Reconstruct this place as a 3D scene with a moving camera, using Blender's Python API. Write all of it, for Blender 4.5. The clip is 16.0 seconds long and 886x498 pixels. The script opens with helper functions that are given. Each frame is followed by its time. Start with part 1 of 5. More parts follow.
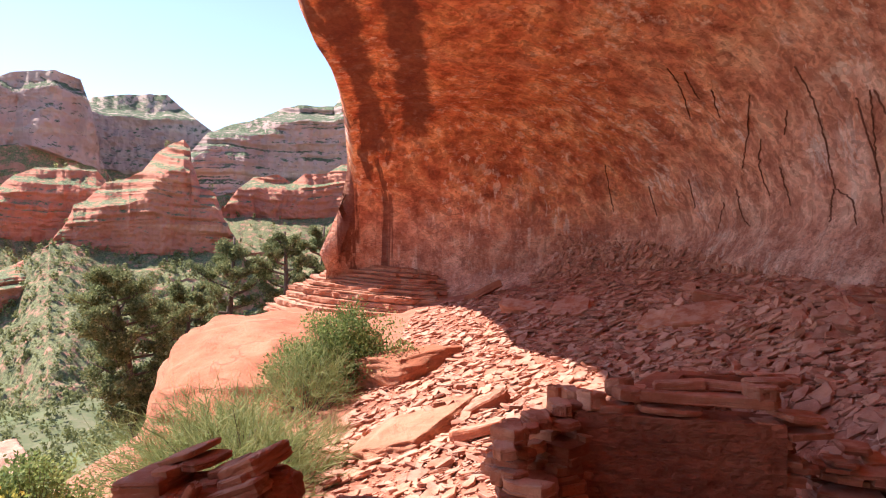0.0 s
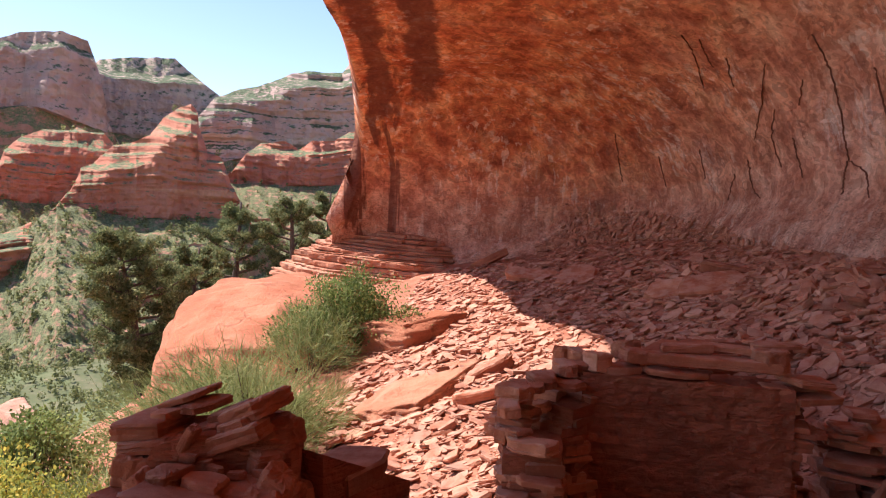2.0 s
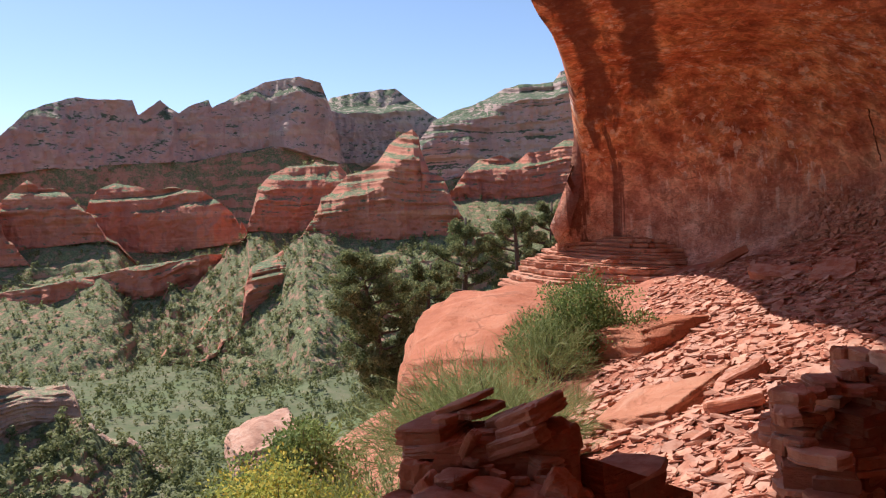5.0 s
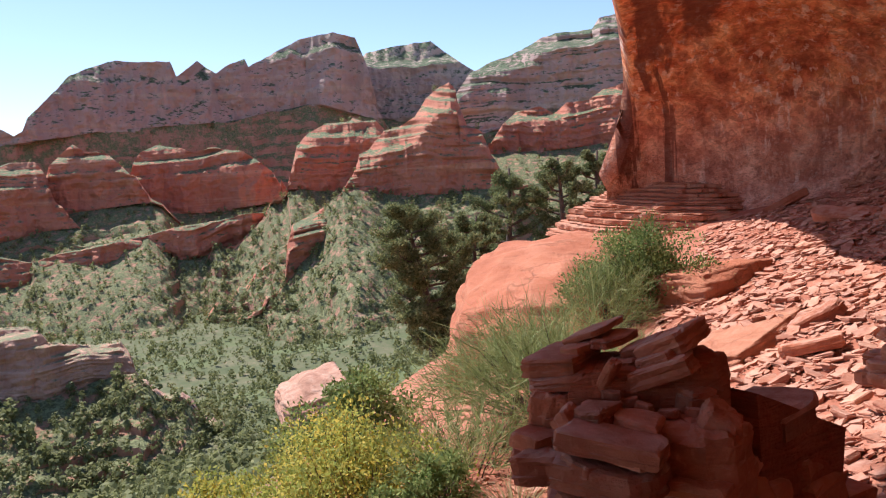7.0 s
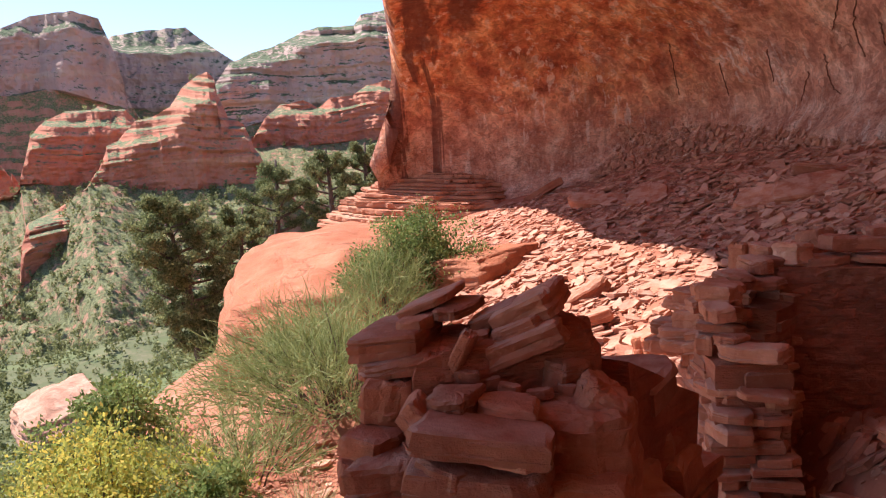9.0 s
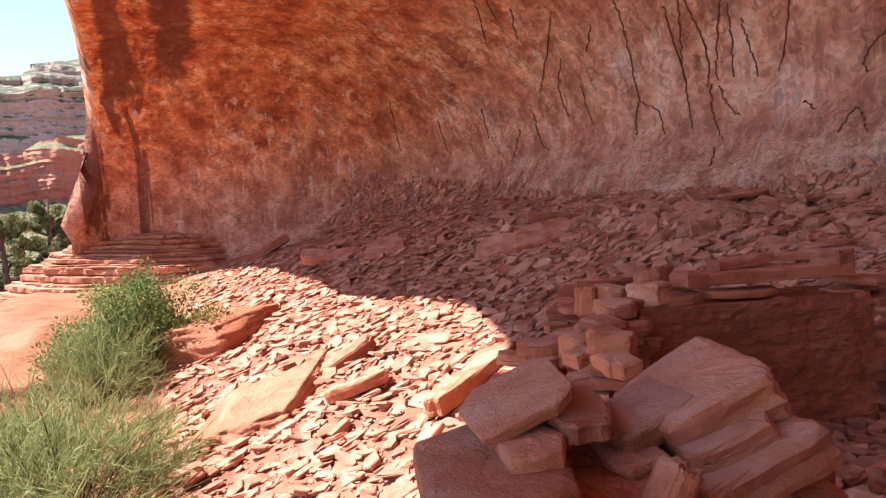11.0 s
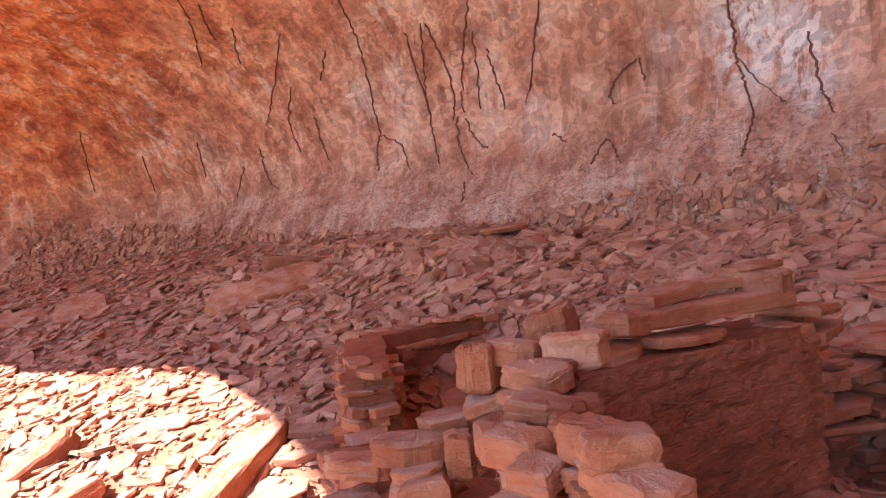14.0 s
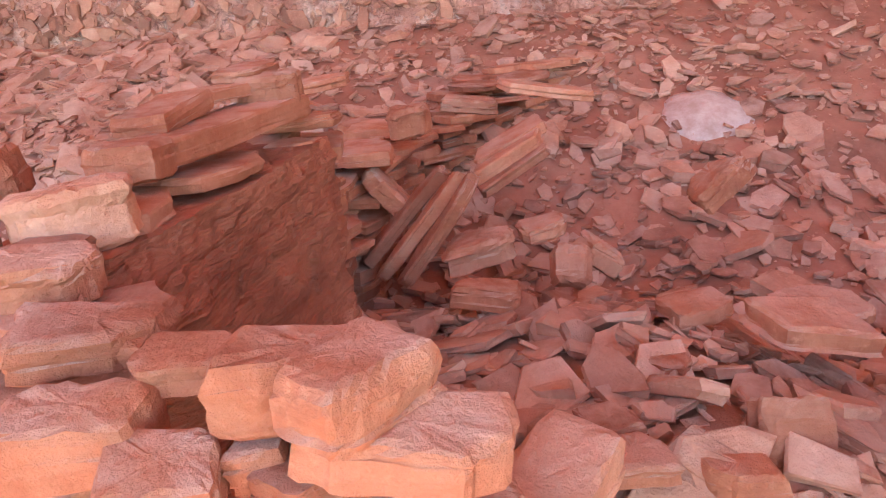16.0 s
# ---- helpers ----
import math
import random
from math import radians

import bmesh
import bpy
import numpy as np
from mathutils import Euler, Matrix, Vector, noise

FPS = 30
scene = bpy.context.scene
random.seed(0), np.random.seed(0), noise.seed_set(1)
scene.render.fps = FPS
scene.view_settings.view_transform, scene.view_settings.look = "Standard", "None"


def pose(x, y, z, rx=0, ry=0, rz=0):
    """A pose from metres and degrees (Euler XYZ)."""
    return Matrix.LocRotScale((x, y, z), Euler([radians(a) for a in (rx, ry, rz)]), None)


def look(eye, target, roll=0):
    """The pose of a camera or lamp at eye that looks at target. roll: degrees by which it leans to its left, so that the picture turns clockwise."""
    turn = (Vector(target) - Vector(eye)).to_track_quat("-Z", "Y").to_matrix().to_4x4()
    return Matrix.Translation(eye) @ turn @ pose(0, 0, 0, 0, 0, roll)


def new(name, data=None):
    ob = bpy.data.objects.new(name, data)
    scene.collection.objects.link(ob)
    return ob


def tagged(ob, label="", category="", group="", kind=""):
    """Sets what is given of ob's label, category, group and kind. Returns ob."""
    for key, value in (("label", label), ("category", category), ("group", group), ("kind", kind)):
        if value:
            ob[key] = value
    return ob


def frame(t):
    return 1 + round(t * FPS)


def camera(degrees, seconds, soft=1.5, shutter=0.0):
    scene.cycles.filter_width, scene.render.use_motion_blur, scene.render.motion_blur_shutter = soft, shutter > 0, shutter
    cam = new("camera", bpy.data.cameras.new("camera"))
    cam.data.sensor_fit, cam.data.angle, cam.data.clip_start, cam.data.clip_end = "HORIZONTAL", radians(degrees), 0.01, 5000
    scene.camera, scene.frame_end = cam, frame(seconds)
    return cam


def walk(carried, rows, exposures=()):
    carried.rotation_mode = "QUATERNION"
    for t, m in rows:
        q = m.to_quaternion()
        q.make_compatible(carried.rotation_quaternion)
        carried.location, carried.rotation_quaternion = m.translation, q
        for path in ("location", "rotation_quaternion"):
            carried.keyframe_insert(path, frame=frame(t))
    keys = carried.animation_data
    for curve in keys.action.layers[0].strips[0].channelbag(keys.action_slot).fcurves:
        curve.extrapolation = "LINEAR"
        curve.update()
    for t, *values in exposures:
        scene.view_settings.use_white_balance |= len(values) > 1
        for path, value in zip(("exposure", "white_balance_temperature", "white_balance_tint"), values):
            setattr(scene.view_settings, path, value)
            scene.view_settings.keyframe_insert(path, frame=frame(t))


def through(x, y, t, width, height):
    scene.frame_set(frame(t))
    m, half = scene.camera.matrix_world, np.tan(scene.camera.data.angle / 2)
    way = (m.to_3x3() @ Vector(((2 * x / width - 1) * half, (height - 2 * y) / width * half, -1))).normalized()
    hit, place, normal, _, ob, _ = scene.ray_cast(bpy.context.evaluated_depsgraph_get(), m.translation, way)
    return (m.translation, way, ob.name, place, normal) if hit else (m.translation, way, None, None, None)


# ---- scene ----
EXPO = 0.34
cam = camera(60.9, 16.0, soft=1.15)
PATH = [
    (0, (0.286, 0.709, 1.997), (0.250, 2.708, 1.971), 0.9),
    (0.5, (0.306, 0.708, 1.980), (0.188, 2.703, 1.920), -0.4),
    (1, (0.315, 0.740, 1.953), (0.320, 2.738, 1.869), -1.1),
    (1.5, (0.290, 0.775, 1.935), (0.396, 2.770, 1.843), 0.1),
    (2, (0.279, 0.788, 1.908), (0.229, 2.784, 1.802), 2.0),
    (2.5, (0.201, 0.798, 1.889), (-0.243, 2.746, 1.788), 1.4),
    (3, (0.099, 0.861, 1.882), (-0.663, 2.710, 1.855), -0.5),
    (3.5, (0.085, 0.900, 1.859), (-0.754, 2.715, 1.852), -0.5),
    (4, (0.149, 0.839, 1.880), (-0.593, 2.696, 1.853), -0.7),
    (4.2, (0.160, 0.827, 1.880), (-0.538, 2.701, 1.841), -0.6),
    (6.3, (-0.085, 0.864, 1.812), (-0.660, 2.773, 1.653), -4.1),
    (6.5, (-0.131, 0.896, 1.782), (-0.773, 2.782, 1.612), -4.0),
    (7, (-0.208, 0.963, 1.758), (-0.932, 2.817, 1.564), -3.8),
    (7.5, (-0.296, 1.013, 1.720), (-0.951, 2.892, 1.521), -3.7),
    (8, (-0.374, 1.069, 1.696), (-0.868, 2.995, 1.488), -3.8),
    (8.5, (-0.425, 1.250, 1.619), (-0.770, 3.209, 1.405), -4.2),
    (9, (-0.481, 1.449, 1.595), (-0.611, 3.430, 1.350), -3.3),
    (9.5, (-0.618, 1.637, 1.520), (-0.393, 3.608, 1.271), -4.6),
    (9.7, (-0.693, 1.727, 1.518), (-0.334, 3.676, 1.244), -3.9),
    (10.4, (-1.000, 2.100, 1.515), (-0.560, 4.030, 1.310), -3.9),
    (11.1, (-1.050, 2.450, 1.520), (-0.370, 4.320, 1.390), -4.0),
    (11.8, (-0.933, 2.835, 1.526), (-0.058, 4.632, 1.462), -4.2),
    (12, (-0.953, 2.953, 1.520), (-0.068, 4.746, 1.489), -4.5),
    (12.5, (-1.014, 3.201, 1.496), (-0.034, 4.944, 1.479), -4.7),
    (13, (-1.026, 3.469, 1.439), (0.166, 5.073, 1.355), -4.1),
    (13.5, (-0.901, 3.803, 1.414), (0.368, 5.346, 1.313), -4.2),
    (14, (-0.806, 4.093, 1.414), (0.506, 5.600, 1.344), -5.2),
    (14.5, (-0.672, 4.440, 1.362), (0.798, 5.791, 1.246), -5.1),
    (15, (-0.449, 4.730, 1.348), (1.240, 5.786, 1.178), -5.3),
    (15.5, (-0.301, 4.905, 1.319), (1.595, 5.456, 1.004), -5.6),
    (16, (-0.176, 5.027, 1.269), (1.721, 5.079, 0.638), -5.3),
]
walk(cam, [(t, look(eye, target, roll)) for t, eye, target, roll in PATH],
     exposures=[(0, EXPO + 1.1, 6400, 19), (1.0, EXPO + 1.0, 6400, 19), (2.0, EXPO + 0.8, 6400, 17), (2.5, EXPO + 0.85, 6400, 15), (3.0, EXPO + 0.36, 6200, 13), (4.2, EXPO + 0.26, 6200, 13), (6.3, EXPO + 0.46, 6080, 15), (8.0, EXPO + 0.58, 6030, 15),
                (9.5, EXPO + 1.05, 6400, 17), (11.8, EXPO + 1.45, 6350, 15), (13.0, EXPO + 1.8, 6350, 14), (14.5, EXPO + 2.15, 6350, 12), (15.5, EXPO + 2.8, 6250, 3), (16.0, EXPO + 2.97, 6100, 0)])
from mathutils.bvhtree import BVHTree

# ---- world and sun ----
SUN_EL, SUN_AZ = 54.0, 70.0  # degrees up, degrees to the left of +y
sun_way = Vector((-math.cos(radians(SUN_EL)) * math.sin(radians(SUN_AZ)), math.cos(radians(SUN_EL)) * math.cos(radians(SUN_AZ)), math.sin(radians(SUN_EL))))
world = bpy.data.worlds.new("world")
scene.world = world
world.use_nodes = True
wn = world.node_tree.nodes
sky = wn.new("ShaderNodeTexSky")
sky.sky_type, sky.sun_disc = "NISHITA", False
sky.sun_elevation, sky.sun_rotation = radians(SUN_EL), radians(-SUN_AZ)
sky.altitude, sky.air_density, sky.dust_density, sky.ozone_density = 1400, 1.0, 0.9, 1.0
wn["Background"].inputs["Strength"].default_value = 0.105
world.node_tree.links.new(sky.outputs["Color"], wn["Background"].inputs["Color"])
sun = new("sun", bpy.data.lights.new("sun", "SUN"))
sun.data.energy, sun.data.angle, sun.data.color = 4.3, radians(0.53), (1.0, 0.95, 0.87)
sun.matrix_world = look(sun_way * 60, (0, 0, 0))


# ---- numeric helpers ----
def hash3(i, j, k, seed):
    n = (i.astype(np.int64) * 374761393 + j.astype(np.int64) * 668265263 + k.astype(np.int64) * 1442695041 + seed * 1274126177) & 0xFFFFFFFF
    n = ((n ^ (n >> 13)) * 1274126177) & 0xFFFFFFFF
    n = ((n ^ (n >> 16)) * 1103515245) & 0xFFFFFFFF
    return ((n ^ (n >> 15)) & 0xFFFFFF) / float(0xFFFFFF)


def vnoise(x, y, z=0.0, seed=0):
    """Smooth value noise, 0 to 1."""
    x, y, z = np.broadcast_arrays(np.asarray(x, float), np.asarray(y, float), np.asarray(z, float))
    xi, yi, zi = np.floor(x), np.floor(y), np.floor(z)
    fx, fy, fz = [(f * f * (3 - 2 * f)) for f in (x - xi, y - yi, z - zi)]
    total = 0
    for a in (0, 1):
        for b in (0, 1):
            for c in (0, 1):
                w = (fx if a else 1 - fx) * (fy if b else 1 - fy) * (fz if c else 1 - fz)
                total = total + w * hash3(xi + a, yi + b, zi + c, seed)
    return total


def fbm(x, y, z=0.0, seed=0, octaves=4):
    total, amp, norm, f = 0, 1.0, 0.0, 1.0
    for o in range(octaves):
        total = total + amp * vnoise(np.asarray(x) * f, np.asarray(y) * f, np.asarray(z) * f, seed + o)
        norm += amp
        amp, f = amp * 0.5, f * 2.03
    return total / norm


def smooth(a, b, x):
    t = np.clip((np.asarray(x, float) - a) / (b - a), 0, 1)
    return t * t * (3 - 2 * t)


def spline(points, u):
    """Catmull-Rom through points, u from 0 to 1 (array)."""
    p = np.asarray(points, float)
    p = np.vstack([2 * p[0] - p[1], p, 2 * p[-1] - p[-2]])
    s = np.clip(np.asarray(u, float), 0, 1) * (len(p) - 3)
    i = np.minimum(s.astype(int), len(p) - 4)
    t = (s - i)[:, None]
    a, b, c, d = p[i], p[i + 1], p[i + 2], p[i + 3]
    return 0.5 * (2 * b + (c - a) * t + (2 * a - 5 * b + 4 * c - d) * t ** 2 + (3 * b - a - 3 * c + d) * t ** 3)


def mesh_of(name, verts, faces, mats, smooth_shade=False, index=None):
    me = bpy.data.meshes.new(name)
    me.from_pydata([tuple(v) for v in np.asarray(verts).tolist()] if isinstance(verts, np.ndarray) else verts, [], faces)
    for m in mats if isinstance(mats, (list, tuple)) else [mats]:
        me.materials.append(m)
    if index is not None:
        me.polygons.foreach_set("material_index", np.asarray(index, dtype=np.int32))
    me.polygons.foreach_set("use_smooth", np.full(len(me.polygons), smooth_shade))
    me.update()
    return me


def grid_faces(nu, nv):
    i, j = np.meshgrid(np.arange(nu - 1), np.arange(nv - 1), indexing="ij")
    a = (i * nv + j).ravel()
    return np.stack([a, a + nv, a + nv + 1, a + 1], 1).tolist()


def part(name, me, parent, label=""):
    ob = new(name, me)
    ob.parent = parent
    if label:
        ob["label"] = label
    return ob


# ---- the lie of the land ----
def ground_z(x, y):
    x, y = np.asarray(x, float), np.asarray(y, float)
    edge = -2.1 + 0.5 * (vnoise(y * 0.4, 3.1) - 0.5) - 1.2 * smooth(12, 20, y)
    xc = np.maximum(x, edge)
    z = -0.72 + 0.27 * xc + 0.05 * np.maximum(0, np.minimum(y, 27) - 11)
    z = z + 1.12 * smooth(6.4, 1.2, y) * smooth(2.8, 0.2, x) * smooth(-9, -1.5, x)
    z = z - 0.25 * smooth(8.0, 5.0, y) * smooth(1.5, 3.0, x) * smooth(6.5, 4.0, x)
    z = z + 0.38 * smooth(0.95, 1.3, x) * smooth(3.3, 2.2, x) * smooth(3.5, 4.5, y) * smooth(5.85, 5.7, y)
    z = z - 0.4 * smooth(1.3, 0.7, np.hypot((x - 2.8) / 1.3, (y - 7.7) / 1.1))
    z = z + 0.3 * np.exp(-((x - 5.7) / 0.9) ** 2 - ((y - 12.2) / 1.9) ** 2)
    d = np.maximum(0, edge - x)
    far = np.maximum(0, y - 29)
    d = d + far * 0.3 * smooth(4, -6, x)
    d = d * d / (d + 3.0)
    z = z - 76 * (1 - np.exp(-d / 95.0)) + 0.0
    d2 = np.maximum(0, d - 6)
    z = z + (fbm(x * 0.02, y * 0.02, 0, 5) - 0.5) * np.minimum(14, d2 * 0.12)
    z = z + (fbm(x * 0.9, y * 0.9, 0, 9, 3) - 0.5) * 0.22 * smooth(-0.5, 0.5, z + 60)
    return z


def gz(x, y):
    return float(ground_z(np.array([x]), np.array([y]))[0])


# ---- materials ----
class Mat:
    """A small builder for node materials."""

    def __init__(self, name, rough=0.9):
        self.m = bpy.data.materials.new(name)
        self.m.use_nodes = True
        self.t = self.m.node_tree
        self.b = self.t.nodes["Principled BSDF"]
        self.b.inputs["Roughness"].default_value = rough
        self.b.inputs["Specular IOR Level"].default_value = 0.2
        self.co = self.t.nodes.new("ShaderNodeNewGeometry").outputs["Position"]

    def node(self, kind, **values):
        n = self.t.nodes.new(kind)
        for k, v in values.items():
            if hasattr(v, "links"):
                self.t.links.new(v, n.inputs[k.replace("_", " ")])
            else:
                n.inputs[k.replace("_", " ")].default_value = v
        return n

    def link(self, a, b):
        self.t.links.new(a, b)

    def mapped(self, scale, co=None):
        n = self.node("ShaderNodeMapping", Scale=scale)
        self.link(co or self.co, n.inputs["Vector"])
        return n.outputs["Vector"]

    def noise(self, scale, detail=5.0, rough=0.6, vec=None, warp=0.0):
        n = self.node("ShaderNodeTexNoise", Scale=scale, Detail=detail, Roughness=rough, Distortion=warp)
        self.link(vec or self.co, n.inputs["Vector"])
        return n.outputs["Fac"]

    def voronoi(self, scale, feature="F1", vec=None, rand=1.0):
        n = self.node("ShaderNodeTexVoronoi", Scale=scale, Randomness=rand)
        n.feature = feature
        self.link(vec or self.co, n.inputs["Vector"])
        return n.outputs["Distance"]

    def ramp(self, fac, *stops):
        n = self.t.nodes.new("ShaderNodeValToRGB")
        self.link(fac, n.inputs["Fac"])
        e = n.color_ramp.elements
        while len(e) < len(stops):
            e.new(0.5)
        for el, (p, c) in zip(e, stops):
            el.position = p
            el.color = (*c, 1) if isinstance(c, tuple) else (c, c, c, 1)
        return n.outputs["Color"]

    def mix(self, fac, a, b, mode="MIX"):
        n = self.t.nodes.new("ShaderNodeMix")
        n.data_type, n.blend_type = "RGBA", mode
        for s, v in ((n.inputs[0], fac), (n.inputs[6], a), (n.inputs[7], b)):
            if hasattr(v, "links"):
                self.link(v, s)
            else:
                s.default_value = (*v, 1) if isinstance(v, tuple) else v
        return n.outputs[2]

    def math(self, op, a, b=0.0, c=0.0, clamp=False):
        n = self.t.nodes.new("ShaderNodeMath")
        n.operation, n.use_clamp = op, clamp
        for s, v in zip(n.inputs, (a, b, c)):
            if hasattr(v, "links"):
                self.link(v, s)
            else:
                s.default_value = v
        return n.outputs[0]

    def range(self, v, a, b):
        n = self.node("ShaderNodeMapRange", From_Min=a, From_Max=b)
        n.interpolation_type = "SMOOTHSTEP"
        self.link(v, n.inputs["Value"])
        return n.outputs[0]

    def xyz(self):
        n = self.t.nodes.new("ShaderNodeSeparateXYZ")
        self.link(self.co, n.inputs[0])
        return n.outputs

    def up(self):
        g = self.t.nodes.new("ShaderNodeNewGeometry")
        n = self.t.nodes.new("ShaderNodeSeparateXYZ")
        self.link(g.outputs["True Normal"], n.inputs[0])
        return n.outputs["Z"]

    def random(self):
        return self.t.nodes.new("ShaderNodeObjectInfo").outputs["Random"]

    def island(self):
        return self.t.nodes.new("ShaderNodeNewGeometry").outputs["Random Per Island"]

    def done(self, colour, bump=None, strength=0.4, distance=0.02):
        self.link(colour, self.b.inputs["Base Color"])
        if bump is not None:
            n = self.node("ShaderNodeBump", Strength=strength, Distance=distance)
            self.link(bump, n.inputs["Height"])
            self.link(n.outputs["Normal"], self.b.inputs["Normal"])
        return self.m


def stone_material(name, low, mid, high, use_random, grain=30.0, streak=7.0, dust=0.35):
    """Sandstone: thin bedding, grain, pale dust and added light on what faces up."""
    k = Mat(name, 0.92)
    r = k.random() if use_random else k.island()
    n1 = k.noise(2.2, 6, 0.65)
    n2 = k.noise(grain, 4, 0.7)
    c = k.ramp(n1, (0.3, low), (0.5, mid), (0.72, high))
    bed = k.noise(1.0, 4, 0.6, k.mapped((streak * 0.5, streak * 0.5, streak * 9)))
    c = k.mix(k.math("MULTIPLY", k.range(bed, 0.5, 0.75), 0.18), c, tuple(v * 0.6 for v in low))
    c = k.mix(k.math("MULTIPLY", k.range(n2, 0.5, 0.8), 0.3), c, tuple(min(1, v * 1.35) for v in high))
    tint = k.ramp(r, (0.0, (0.62, 0.58, 0.58)), (0.35, (0.95, 0.9, 0.88)), (0.7, (1.08, 1.06, 1.02)), (1.0, (1.28, 1.35, 1.36)))
    c = k.mix(0.85, c, tint, "MULTIPLY")
    # Dust on upward faces is strengthened to stand in for missing skylight.
    c = k.mix(k.math("MULTIPLY", k.range(k.up(), 0.35, 0.95), k.math("MULTIPLY", k.range(k.noise(5.0, 4), 0.35, 0.65), dust)), c, (0.66, 0.41, 0.31))
    h = k.math("ADD", k.math("MULTIPLY", n2, 0.35), k.math("ADD", k.math("MULTIPLY", bed, 0.25), k.noise(9.0, 8, 0.75)))
    return k.done(c, h, 1.0, 0.02)


M_STONE = stone_material("red_sandstone_block", (0.31, 0.088, 0.046), (0.46, 0.16, 0.085), (0.6, 0.27, 0.165), True, dust=0.55)
M_RUBBLE = stone_material("sandstone_rubble", (0.31, 0.118, 0.075), (0.47, 0.2, 0.125), (0.62, 0.33, 0.22), False, dust=0.5)
M_CHIP = stone_material("sandstone_rubble_piece", (0.31, 0.118, 0.075), (0.47, 0.2, 0.125), (0.62, 0.33, 0.22), True, dust=0.25)


def mud_material():
    k = Mat("red_mud_mortar", 0.95)
    n1, n2 = k.noise(3.0, 6, 0.65), k.noise(26.0, 5, 0.7)
    c = k.ramp(n1, (0.3, (0.3, 0.085, 0.045)), (0.55, (0.43, 0.14, 0.075)), (0.75, (0.54, 0.2, 0.115)))
    crack = k.voronoi(6.0, "DISTANCE_TO_EDGE", k.mapped((1, 1, 2.2)))
    c = k.mix(k.math("MULTIPLY", k.range(crack, 0.025, 0.0), k.math("MULTIPLY", k.range(n1, 0.5, 0.62), 0.35)), c, (0.16, 0.05, 0.03))
    bed = k.noise(1.0, 5, 0.65, k.mapped((2.4, 2.4, 20.0)))
    c = k.mix(k.math("MULTIPLY", k.range(bed, 0.52, 0.62), 0.35), c, (0.24, 0.07, 0.04))
    h = k.math("ADD", k.math("MULTIPLY", k.range(crack, 0.0, 0.06), 0.08), k.math("ADD", k.math("ADD", n1, k.math("MULTIPLY", bed, 1.4)), k.math("MULTIPLY", n2, 0.5)))
    return k.done(c, h, 1.0, 0.035)


M_MUD = mud_material()


# where salt has bloomed on the alcove's wall, and the varnish runs (x, half width, lowest z)
SALT = [((6.15, 21.69, 4.90), 0.9), ((6.70, 19.66, 4.44), 1.0), ((7.31, 14.90, 4.13), 0.7), ((7.50, 13.95, 4.06), 0.7), ((7.74, 8.03, 3.41), 0.9), ((7.58, 7.36, 2.62), 0.6), ((8.01, 11.48, 2.59), 0.6), ((7.84, 12.30, 4.02), 0.6), ((7.96, 9.22, 3.51), 0.5)]
VARNISH = [(-2.25, 0.42, 4.4), (-0.95, 0.5, 5.0)]


